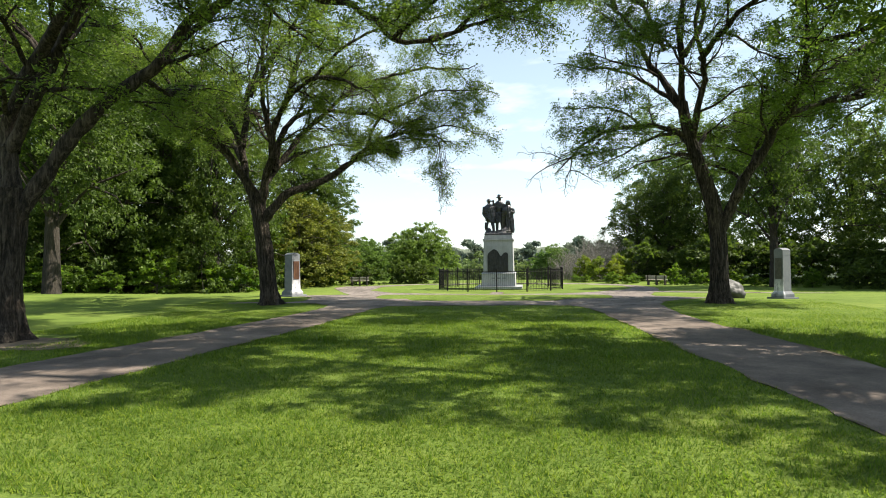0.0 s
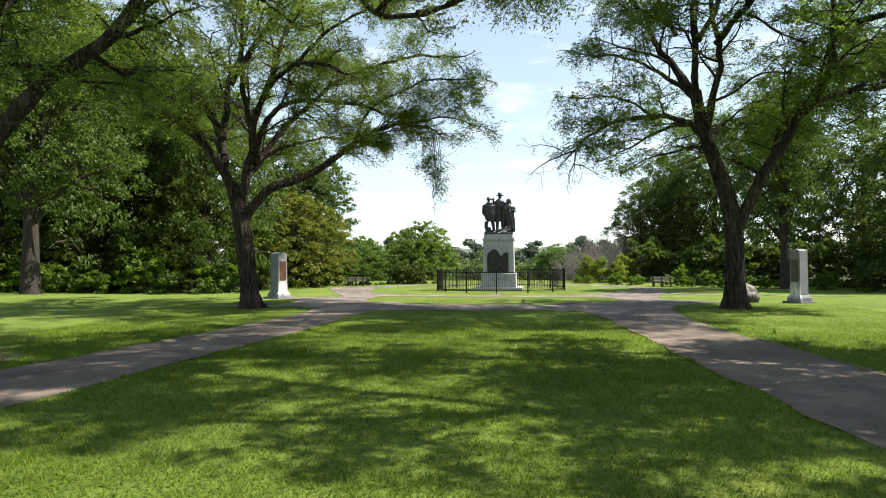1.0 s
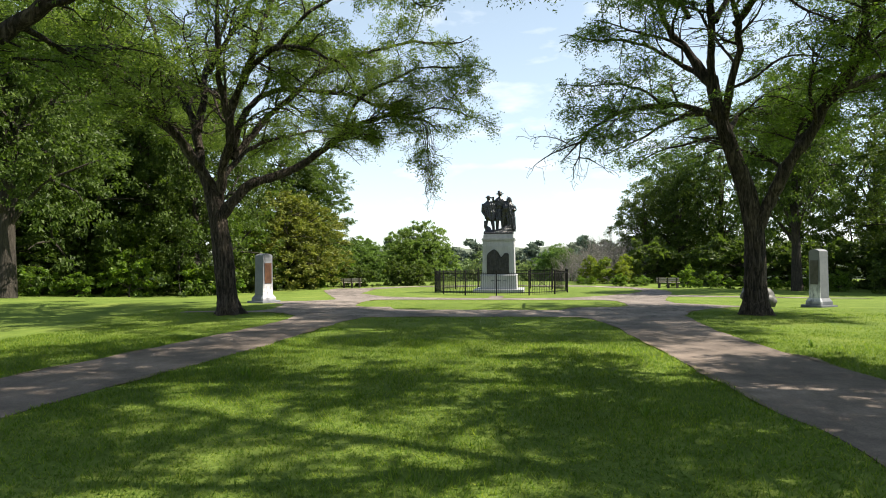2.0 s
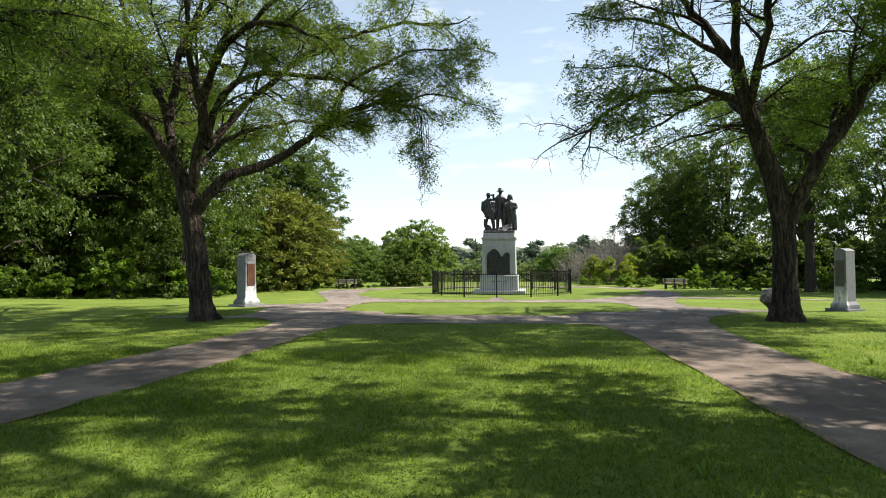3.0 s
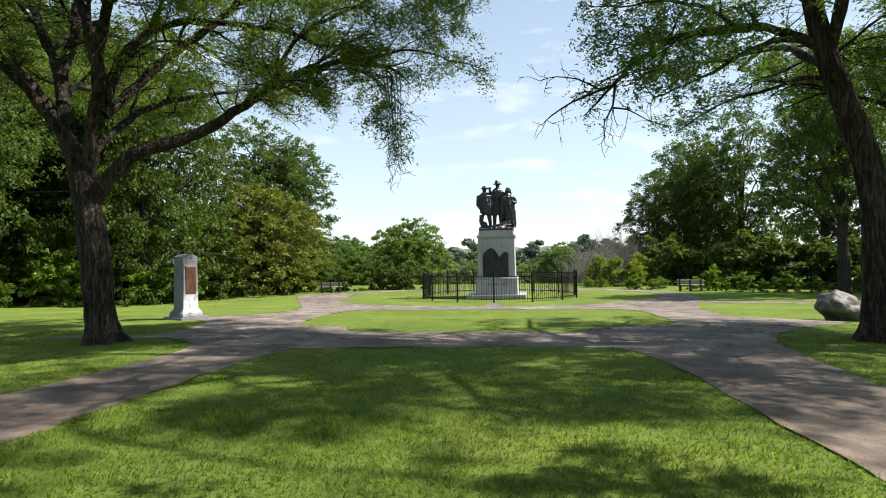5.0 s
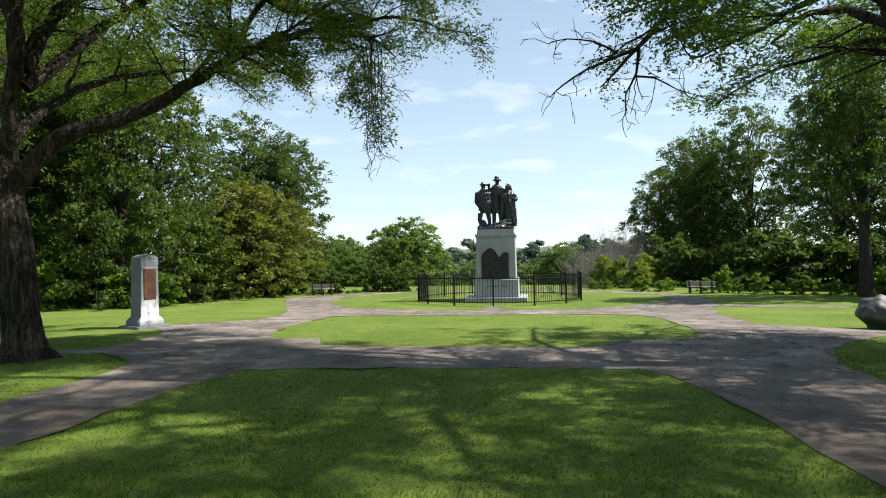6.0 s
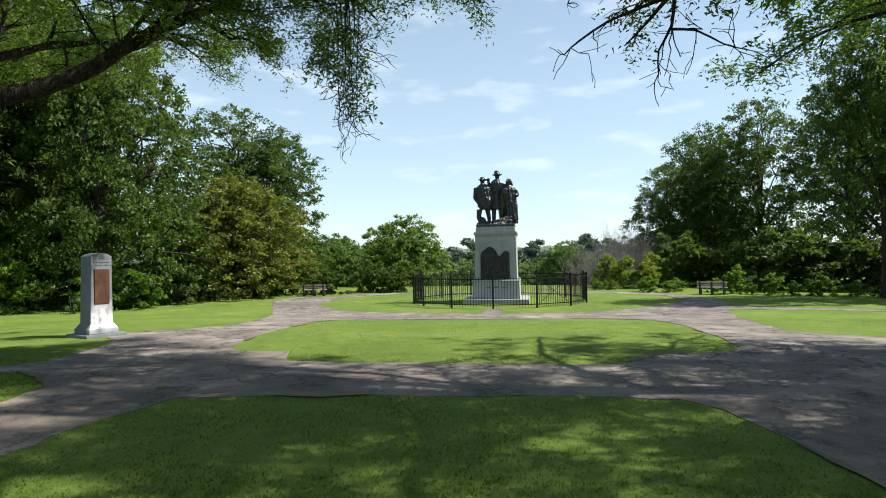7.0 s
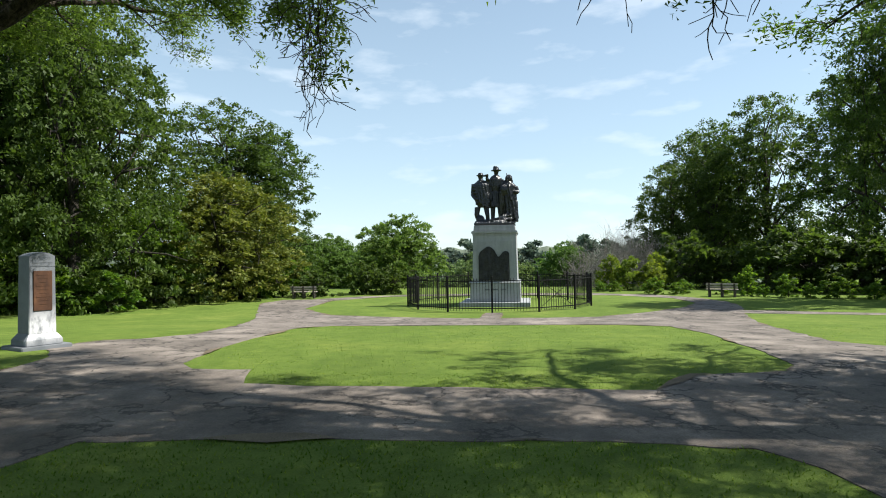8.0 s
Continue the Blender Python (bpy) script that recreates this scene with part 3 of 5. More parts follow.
def locust(name, trunk_pts, r_base, r_top, limbs, label, seed, per=8, leaflets=5, size=0.085, every=0.66, dead=(), reach=(1.6, 2.8), low=4.3,
           fringe=99.0, gap=-0.06, gap_size=0.62, inner=2.6, top=0.35, span=(-99.0, 99.0), fine=True):
    """A locust tree: trunk and main limbs along given points, crooked branches grown on them, feathery fronds in loose clumps."""
    rng = np.random.default_rng(seed)
    base = np.array(trunk_pts[0], float)
    root = thing(name, tuple(base), 0, label, "tree", "old trees on the lawn")
    tubes, dry, ends = [], [], []
    tp = spline(trunk_pts, 0.07) - base
    u = np.linspace(0, 1, len(tp))
    rad = r_base + (r_top - r_base) * u + r_base * 0.6 * np.exp(-(tp[:, 2] / 0.24))
    tv, tf = bark_tube(tp, rad, 44, seed, 0.24)
    for i, q in enumerate(tv):                           # roots spread at the foot
        f = math.exp(-max(q[2], 0) / 0.30)
        c = tp[i // 44]
        a = math.atan2(q[1] - c[1], q[0] - c[0])
        tv[i] = c + (q - c) * (1 + 0.30 * f * math.sin(a * 5 + seed) + 0.09 * f * math.sin(a * 9 + 2 * seed)
                               + 0.07 * noise.noise((q[0] * 2, q[1] * 2, q[2] * 0.8 + seed)))
    part_mesh("trunk", mesh_np("trunk", tv, tf, True), bark_locust, root, "furrowed dark bark")
    for k_, (lp, a, b) in enumerate(limbs):
        bare_one = k_ in dead
        pts = spline(lp, 0.16) - base
        grown_ = np.linspace(0, 1, len(pts))[:, None] ** 0.5
        wob = np.array([tuple(noise.noise_vector(tuple(q * 0.9 + seed)) * 0.12 + noise.noise_vector(tuple(q * 2.3 + seed)) * 0.10) for q in pts])
        pts = pts + wob * grown_ * (0.3 if bare_one else 1.0)
        rr = a + (b - a) * np.linspace(0, 1, len(pts)) ** 0.8
        lv, lf = bark_tube(pts, rr * (1 + 0.07 * rng.normal(size=len(pts))), 14 if a > 0.07 else 8, seed + k_, 0.22)
        part_mesh("limb", mesh_np("limb", lv, lf, True), bark_locust, root)
        n = int(len(pts) * 0.16 / (every * (0.55 if bare_one else 1.0)))
        for i in range(n + 2):
            uu = 0.25 + 0.75 * min(1, (i + rng.uniform(0, 0.7)) / (n + 1))
            j = min(len(pts) - 2, int(uu * (len(pts) - 1)))
            t = pts[j + 1] - pts[j]
            t /= np.linalg.norm(t)
            s = np.cross(t, (0, 0, 1)) * rng.choice((-1, 1)) + rng.normal(size=3) * 0.4
            v = t * 0.7 + s + np.array((0, 0, 0.12))
            if bare_one and t[2] < -0.5:
                v = np.array((rng.normal() * 0.25, rng.normal() * 0.2, -1.0))
            if pts[j][2] < low - 0.5 and not bare_one and pts[j][0] + base[0] < fringe:
                continue
            e = []
            far = rng.uniform(*reach) * (1.1 - 0.3 * uu) * (0.3 if bare_one else min(1.0, 0.5 + rr[j] * 7))
            grow(rng, dry if bare_one else tubes, e, pts[j], v, far, max(0.006, min(0.055, rr[j] * 0.48)), 2 if bare_one else 1, 0.16, 0.34 if bare_one else 0.19)
            if not bare_one:
                ends += e
        e = []
        grow(rng, dry if bare_one else tubes, e, pts[-1], pts[-1] - pts[-2], 0.4 if bare_one else 0.8, b, 2 if bare_one else 1, 0.2, 0.34 if bare_one else 0.19)
        if not bare_one:
            ends += e
    tubes = [q for q in tubes if (fine or q[2] > 3) and span[0] - 0.3 < q[0][-1][0] + base[0] < span[1] + 0.3
             and (q[0][-1][2] + base[2] > low - 0.2 or q[0][-1][0] + base[0] > fringe)]
    tagged(part_mesh("twig", tubes_mesh("twig", tubes + dry), bark_locust, root), kind="stuff")
    ep, ed = np.array([q for q, _ in ends]), np.array([d for _, d in ends])
    keep = (ep[:, 2] + base[2] > low) | ((ep[:, 0] + base[0] > fringe) & (ep[:, 2] + base[2] > low - 1.3))
    keep &= (ep[:, 0] + base[0] > span[0]) & (ep[:, 0] + base[0] < span[1])
    loose = np.array([noise.noise(tuple(q * gap_size + seed)) + 0.45 * noise.noise(tuple(q * gap_size * 2.7 + seed)) for q in ep])
    out = np.hypot(ep[:, 0] - tp[-1][0], ep[:, 1] - tp[-1][1]) / inner
    keep &= rng.random(len(ep)) < 0.12 + 0.88 * sstep(out * 1.5 - 0.6)      # the inner branches are nearly bare
    keep &= loose > gap - top * sstep((ep[:, 2] - 7.0) / 2.5)                                  # the crown is loose, with gaps that let the sun through
    ep, ed = ep[keep], ed[keep]
    cen, way = fronds(rng, ep, ed, per, leaflets, 0.23)
    part_mesh("crown", leaflets_mesh("crown", cen, size, rng, 0.5, 0.44, way), leaf_locust, root, "airy crown of small feathery leaves")
    return root


# the tree beside the walk, with one long low limb
TRUNK_L = [(-6.2, 21.4, -0.08), (-6.33, 21.4, 1.17), (-6.45, 21.4, 2.15), (-6.59, 21.4, 2.97), (-6.66, 21.4, 3.38)]
MAIN_L = [
    ([(-6.45, 21.4, 2.72), (-6.1, 21.4, 3.1), (-5.67, 21.6, 3.63), (-4.97, 21.9, 3.93), (-4.39, 22.2, 4.2), (-3.9, 22.6, 4.73), (-3.45, 23.1, 5.28),
      (-2.93, 23.5, 5.6), (-2.18, 23.8, 5.87), (-1.4, 24.0, 5.83)], 0.165, 0.045),
    ([(-6.66, 21.4, 3.05), (-6.97, 21.4, 3.9), (-7.4, 21.4, 4.5), (-7.84, 21.3, 5.14), (-8.53, 21.2, 5.6), (-9.25, 21.1, 6.07), (-9.72, 21.0, 6.65),
      (-10.3, 20.9, 7.3), (-11.3, 20.6, 8.8)], 0.175, 0.05),
    ([(-7.04, 21.4, 4.05), (-7.3, 21.6, 5.1), (-7.8, 21.8, 6.1), (-8.33, 22.0, 6.96), (-8.97, 22.3, 7.9), (-9.86, 22.8, 9.8)], 0.13, 0.04),
    ([(-6.5, 21.4, 3.2), (-6.2, 21.2, 4.1), (-5.9, 21.0, 4.85), (-6.03, 20.8, 5.9), (-6.1, 20.6, 6.8), (-5.66, 20.2, 8.6)], 0.145, 0.045),
]
UPPER_L = [
    ([(-5.94, 21.0, 4.65), (-5.85, 20.9, 5.5), (-5.35, 20.6, 6.13), (-4.8, 20.3, 6.6), (-4.14, 20.1, 6.75), (-3.4, 20.0, 6.7), (-2.6, 19.9, 6.35)], 0.120, 0.033),
    ([(-6.0, 21.2, 4.56), (-5.87, 21.6, 5.5), (-5.6, 22.0, 6.2), (-5.0, 22.4, 6.5), (-4.07, 22.8, 6.5), (-3.1, 23.2, 6.3), (-2.1, 23.6, 6.2)], 0.114, 0.033),
    ([(-6.0, 21.2, 4.3), (-5.7, 21.8, 5.0), (-5.46, 22.3, 5.7), (-4.9, 22.8, 6.4), (-4.25, 23.3, 7.2), (-3.3, 23.8, 7.85), (-1.9, 24.2, 8.25), (-0.4, 24.4, 8.15)], 0.108, 0.033),
    ([(-7.27, 21.6, 5.2), (-7.32, 22.0, 6.3), (-7.48, 22.4, 7.3), (-7.35, 22.7, 8.0), (-7.1, 23.3, 10.1)], 0.120, 0.039),
    ([(-5.32, 20.6, 6.15), (-5.17, 20.9, 7.3), (-4.97, 21.2, 8.2), (-4.4, 21.5, 9.6)], 0.084, 0.033),
]
OUTER_L = [
    ([(-3.49, 23.1, 5.24), (-3.26, 23.2, 5.95), (-2.9, 23.4, 6.5), (-2.12, 23.6, 7.0), (-1.06, 23.8, 7.35), (0.1, 24.0, 7.3)], 0.06, 0.02),
    ([(-2.18, 23.8, 5.87), (-1.46, 23.9, 6.0), (-0.56, 24.0, 6.1), (0.35, 24.0, 5.8)], 0.045, 0.016),
    ([(-1.4, 24.0, 5.83), (-1.05, 23.4, 5.5), (-0.85, 22.9, 4.9), (-0.75, 22.6, 4.3)], 0.03, 0.010),
    ([(-6.65, 21.4, 3.5), (-6.4, 23.2, 5.0), (-5.6, 25.0, 5.8), (-4.8, 26.4, 6.1)], 0.10, 0.03),
    ([(-7.1, 21.4, 4.6), (-8.6, 23.4, 5.6), (-9.6, 25.4, 6.2), (-10.2, 26.8, 6.4)], 0.10, 0.03),
    ([(-7.3, 22.2, 7.0), (-6.0, 22.2, 9.0), (-4.8, 22.2, 10.8), (-3.8, 22.2, 12.2)], 0.09, 0.03),
    ([(-6.6, 21.4, 3.5), (-7.4, 20.4, 5.2), (-8.2, 19.2, 6.6), (-8.8, 18.2, 7.8)], 0.11, 0.03),
    ([(-4.2, 20.1, 6.75), (-3.2, 20.2, 7.8), (-1.8, 20.6, 8.5), (-0.6, 21.0, 8.7)], 0.06, 0.02),
]
DROOP_L = [([(-1.15 + 0.07 * i, 23.2 + 0.05 * (i % 3), 5.5 - 0.03 * i), (-0.95 + 0.06 * i, 22.8, 4.7), (-0.86 + 0.05 * i, 22.5 + 0.07 * (i % 2), 4.0),
             (-0.82 + 0.05 * i, 22.45, 3.2 + 0.25 * ((i * 5) % 4))], 0.011, 0.003) for i in range(6)]
locust("locust_tree", TRUNK_L, 0.27, 0.235, MAIN_L + UPPER_L + OUTER_L + DROOP_L, "honey locust with dark furrowed trunk and spreading limbs",
       11, low=4.7, fringe=-3.0, dead=tuple(range(17, 23)), per=10, leaflets=6, size=0.064, gap=-0.36, gap_size=1.1, inner=2.6, span=(-99.0, 1.1))

# the leaning tree across the lawn, its lowest branch ending in bare twigs
TRUNK_R = [(7.70, 22.4, -0.08), (7.71, 22.4, 1.07), (7.69, 22.4, 2.13), (7.55, 22.4, 3.04), (7.28, 22.4, 3.96), (7.0, 22.4, 4.81), (6.83, 22.4, 5.51), (6.73, 22.4, 6.13)]
MAIN_R = [
    ([(7.75, 22.4, 2.2), (8.12, 22.2, 3.16), (8.46, 22.0, 3.86), (8.8, 21.8, 4.4), (9.05, 21.6, 5.0), (9.32, 21.4, 5.4), (9.64, 21.3, 6.05), (9.78, 21.2, 6.5), (9.7, 21.0, 7.7)], 0.185, 0.06),
    ([(6.73, 22.4, 6.0), (6.27, 22.8, 7.0), (5.9, 23.1, 7.6), (5.72, 23.4, 8.2), (5.6, 23.6, 8.9), (5.0, 23.8, 9.7)], 0.13, 0.04),
    ([(6.8, 22.4, 5.8), (6.68, 22.2, 6.7), (6.65, 22.0, 7.4), (6.54, 21.8, 8.2), (6.6, 21.6, 9.6)], 0.12, 0.04),
    ([(7.0, 22.4, 4.9), (7.03, 22.0, 5.7), (7.2, 21.8, 6.4), (7.03, 21.4, 7.1), (6.8, 21.0, 7.8), (6.9, 20.6, 9.2)], 0.11, 0.04),
    ([(6.99, 22.4, 4.93), (6.58, 22.3, 5.16), (5.91, 22.2, 5.4), (5.13, 22.1, 5.39), (4.45, 22.0, 5.25), (3.89, 22.0, 5.0), (3.38, 22.0, 4.5)], 0.10, 0.032),
]
SIDE_R = [
    ([(6.5, 22.2, 5.15), (5.9, 21.8, 5.04), (5.43, 21.5, 4.8), (4.8, 21.3, 4.4), (4.17, 21.2, 4.15), (3.8, 21.1, 3.98)], 0.06, 0.012),
    ([(7.1, 22.4, 4.5), (6.53, 22.8, 4.6), (5.85, 23.2, 4.45), (5.2, 23.5, 4.2), (4.8, 23.6, 4.0)], 0.05, 0.012),
    ([(6.9, 22.4, 5.7), (6.53, 22.7, 6.3), (6.18, 23.0, 6.7), (5.7, 23.4, 7.2), (4.6, 23.6, 7.7), (3.6, 23.7, 7.8)], 0.085, 0.025),
    ([(9.32, 21.4, 5.4), (9.83, 21.6, 5.6), (10.4, 21.8, 5.74), (11.0, 22.0, 5.84), (11.8, 22.2, 6.1)], 0.085, 0.03),
    ([(9.76, 21.3, 6.25), (10.4, 21.5, 6.56), (10.8, 21.7, 6.9), (11.5, 22.0, 7.3)], 0.07, 0.03),
    ([(7.05, 22.0, 5.7), (7.6, 21.8, 5.9), (8.1, 21.6, 6.2), (8.66, 21.4, 6.2), (9.1, 21.2, 5.8)], 0.045, 0.015),
    ([(5.5, 22.2, 5.42), (4.9, 22.4, 5.9), (4.2, 22.6, 6.2), (3.6, 22.7, 6.2)], 0.045, 0.015),
]
OUTER_R = [
    ([(6.5, 23.6, 8.2), (6.0, 24.2, 10.0), (5.2, 24.6, 11.6), (4.2, 24.8, 12.8)], 0.08, 0.03),
    ([(6.7, 21.9, 7.4), (7.4, 22.4, 8.8), (7.2, 22.8, 10.6), (7.4, 23.0, 12.6)], 0.09, 0.03),
    ([(7.0, 22.4, 4.7), (6.9, 24.0, 5.6), (6.9, 25.6, 6.0), (7.0, 26.9, 6.1)], 0.09, 0.03),
    ([(8.5, 22.0, 3.9), (9.8, 23.8, 5.4), (10.8, 25.6, 6.1), (11.8, 26.6, 6.6)], 0.10, 0.03),
    ([(10.4, 21.8, 5.74), (11.6, 22.8, 6.4), (12.6, 23.6, 7.0)], 0.07, 0.03),
    ([(7.1, 22.4, 4.6), (8.0, 24.2, 5.6), (9.2, 26.0, 6.1), (10.2, 27.6, 6.3)], 0.08, 0.03),
]
# limbs mostly past the right of the view, placed to shade the walk
FAR_R = [
    ([(11.0, 22.0, 5.85), (12.4, 22.4, 6.2), (13.8, 22.8, 6.6), (15.0, 23.2, 7.2)], 0.08, 0.04),
    ([(11.4, 22.1, 6.0), (12.6, 23.6, 6.8), (13.6, 25.0, 7.6)], 0.08, 0.04),
    ([(11.5, 22.0, 7.3), (13.0, 22.6, 8.2), (14.4, 23.4, 9.0)], 0.08, 0.04),
    ([(11.8, 26.6, 6.6), (12.8, 26.0, 7.6), (13.8, 25.6, 8.6)], 0.08, 0.04),
    ([(9.7, 21.0, 7.2), (11.2, 20.2, 7.4), (12.8, 19.6, 7.6)], 0.09, 0.05),
    ([(12.6, 23.6, 6.8), (14.0, 23.8, 7.4), (15.2, 24.2, 8.0)], 0.09, 0.05),
    ([(9.8, 23.8, 5.4), (11.0, 24.2, 7.0), (12.0, 24.4, 8.4)], 0.09, 0.05),
]
# limbs mostly above the view, placed for the shade they cast on walk and lawn
TOP_R = [
    ([(4.8, 22.0, 12.0), (4.4, 20.8, 12.4), (4.2, 19.8, 12.8)], 0.10, 0.06),
    ([(7.4, 23.0, 12.6), (6.2, 23.6, 12.8), (5.0, 24.2, 13.0)], 0.10, 0.06),
    ([(6.0, 24.2, 10.0), (5.0, 25.0, 11.0), (4.0, 25.4, 11.8)], 0.10, 0.06),
    ([(7.0, 21.4, 7.1), (7.6, 20.0, 7.8), (8.4, 18.9, 8.2)], 0.09, 0.05),
    ([(6.6, 21.6, 9.6), (6.0, 21.8, 11.0), (4.8, 22.0, 12.0), (3.4, 22.0, 12.6)], 0.09, 0.05),
    ([(5.0, 23.8, 9.7), (4.6, 23.4, 11.0), (4.4, 22.8, 12.2)], 0.09, 0.05),
    ([(6.9, 20.6, 9.2), (7.4, 20.4, 10.8), (7.0, 20.6, 12.4)], 0.09, 0.05),
    ([(6.6, 21.6, 9.6), (7.6, 22.0, 11.4), (8.6, 22.6, 12.8)], 0.09, 0.05),
]
DEAD_R = [
    ([(3.38, 22.0, 4.5), (3.04, 22.0, 4.4), (2.63, 21.9, 4.22), (2.28, 21.9, 4.0), (2.1, 21.8, 3.82)], 0.030, 0.007),
    ([(3.38, 22.0, 4.5), (3.34, 22.0, 4.15), (3.2, 22.0, 3.87), (3.19, 22.0, 3.6)], 0.026, 0.007),
    ([(3.34, 22.0, 4.1), (3.58, 21.9, 4.04), (3.86, 21.9, 3.87), (4.06, 21.8, 3.77)], 0.018, 0.006),
    ([(3.09, 22.0, 4.45), (2.75, 21.9, 4.62), (2.35, 21.9, 4.68), (2.06, 21.8, 4.6)], 0.018, 0.006),
]
# extra limbs above the view, added only to shade the front lawn
HIGH_R = [
    ([(7.0, 20.6, 10.8), (8.8, 20.0, 12.2), (11.0, 19.4, 12.6), (13.0, 19.2, 12.6), (14.6, 19.0, 12.4)], 0.06, 0.03),
    ([(8.6, 22.6, 12.4), (10.4, 22.2, 12.9), (12.6, 21.8, 12.6), (14.4, 21.6, 12.2)], 0.06, 0.03),
    ([(8.8, 20.0, 12.2), (10.8, 20.6, 12.8), (12.8, 20.4, 12.6), (14.6, 20.2, 12.0)], 0.06, 0.03),
    ([(8.6, 22.6, 12.4), (10.2, 23.6, 12.8), (12.2, 23.8, 12.8), (14.0, 23.4, 12.6)], 0.06, 0.03),
    ([(7.4, 20.4, 10.8), (7.8, 19.2, 12.2), (9.0, 18.2, 13.0), (10.8, 17.6, 13.1), (12.4, 17.4, 12.9)], 0.06, 0.03),
]
locust("locust_tree", TRUNK_R, 0.285, 0.15, MAIN_R + SIDE_R + OUTER_R + FAR_R + TOP_R + DEAD_R + HIGH_R, "honey locust with leaning dark trunk and bare twigs on one limb",
       23, dead=(33, 34, 35, 36), per=7, leaflets=6, size=0.072, gap=-0.22, gap_size=1.1, inner=1.7, top=0.14, low=4.0, span=(2.6, 99.0))

# the great tree whose limb arches over the lawn
MAIN_A = [
    ([(-7.15, 13.1, 2.3), (-6.4, 13.3, 3.5), (-5.6, 13.5, 4.4), (-4.8, 13.8, 5.2), (-4.4, 14.1, 6.0), (-3.7, 14.3, 6.5), (-2.9, 14.6, 6.8),
      (-2.1, 14.9, 6.7), (-1.2, 15.1, 6.5), (-0.6, 15.4, 6.0), (0.1, 15.6, 6.0), (1.3, 15.9, 6.7)], 0.155, 0.035),
    ([(-7.2, 13.1, 2.5), (-7.35, 13.1, 4.0), (-6.6, 12.8, 4.8), (-5.7, 12.5, 5.5), (-4.9, 12.1, 6.1), (-3.8, 11.8, 7.0)], 0.17, 0.05),
    ([(-7.25, 13.1, 2.5), (-8.5, 13.7, 4.2), (-9.6, 14.3, 5.8), (-10.6, 14.9, 7.5)], 0.16, 0.05),
    ([(-7.3, 13.1, 3.5), (-7.6, 14.0, 5.4), (-7.5, 15.2, 7.2), (-7.2, 16.2, 9.0)], 0.14, 0.05),
]
OUTER_A = [
    ([(-4.8, 13.8, 5.2), (-4.2, 14.8, 6.6), (-3.6, 15.8, 7.6), (-2.6, 16.8, 8.2)], 0.08, 0.03),
    ([(-0.6, 15.4, 6.0), (0.6, 14.6, 6.5), (1.8, 13.8, 7.2)], 0.05, 0.025),
    ([(0.1, 15.6, 6.0), (1.6, 16.6, 6.8), (3.0, 17.6, 7.6)], 0.05, 0.025),
    ([(-2.9, 14.6, 6.8), (-1.8, 13.6, 7.6), (-0.6, 12.8, 8.4)], 0.06, 0.025),
    # the last two run above the view, added to shade the left walk
    ([(-7.3, 13.1, 3.5), (-5.2, 12.8, 6.5), (-2.6, 12.4, 8.6), (0.0, 12.3, 9.4), (2.2, 12.2, 9.7)], 0.12, 0.04),
    ([(-7.5, 15.2, 7.2), (-5.0, 15.8, 8.9), (-2.2, 16.2, 9.8), (0.6, 16.6, 10.2)], 0.10, 0.04),
]
locust("locust_tree", [(-7.4, 13.1, -0.08), (-7.42, 13.1, 1.1), (-7.3, 13.1, 2.0), (-7.25, 13.1, 2.8)], 0.30, 0.26, MAIN_A + OUTER_A,
       "large honey locust with thick trunk and arching limb", 37, per=8, leaflets=5, size=0.07, gap=-0.45, gap_size=0.9, inner=1.2)

# the tree that overhangs the walk and throws its dappled shade over the lawn
MAIN_B = [
    ([(10.4, 13.6, 2.8), (9.2, 12.6, 4.6), (7.9, 12.0, 5.6), (6.8, 11.5, 5.8)], 0.20, 0.06),
    ([(10.4, 13.6, 2.8), (10.4, 14.6, 4.8), (9.9, 15.2, 6.4), (9.4, 15.6, 7.4)], 0.18, 0.05),
    ([(10.4, 13.6, 2.8), (10.8, 13.2, 5.0), (10.9, 12.8, 7.5), (10.5, 12.2, 9.5)], 0.18, 0.05),
    ([(10.4, 13.6, 2.8), (9.4, 14.2, 5.2), (8.2, 14.6, 6.8), (7.2, 14.8, 8.2)], 0.16, 0.05),
    ([(10.4, 13.6, 2.8), (11.8, 13.8, 4.5), (13.2, 14.2, 6.0), (14.4, 14.8, 7.2)], 0.16, 0.05),
    ([(10.4, 13.6, 2.8), (11.4, 12.0, 5.0), (12.2, 10.6, 6.6), (12.6, 9.4, 8.0)], 0.14, 0.04),
    ([(9.2, 12.6, 4.6), (8.6, 13.6, 6.2), (7.6, 13.6, 7.0), (6.4, 13.4, 7.2)], 0.09, 0.03),
]
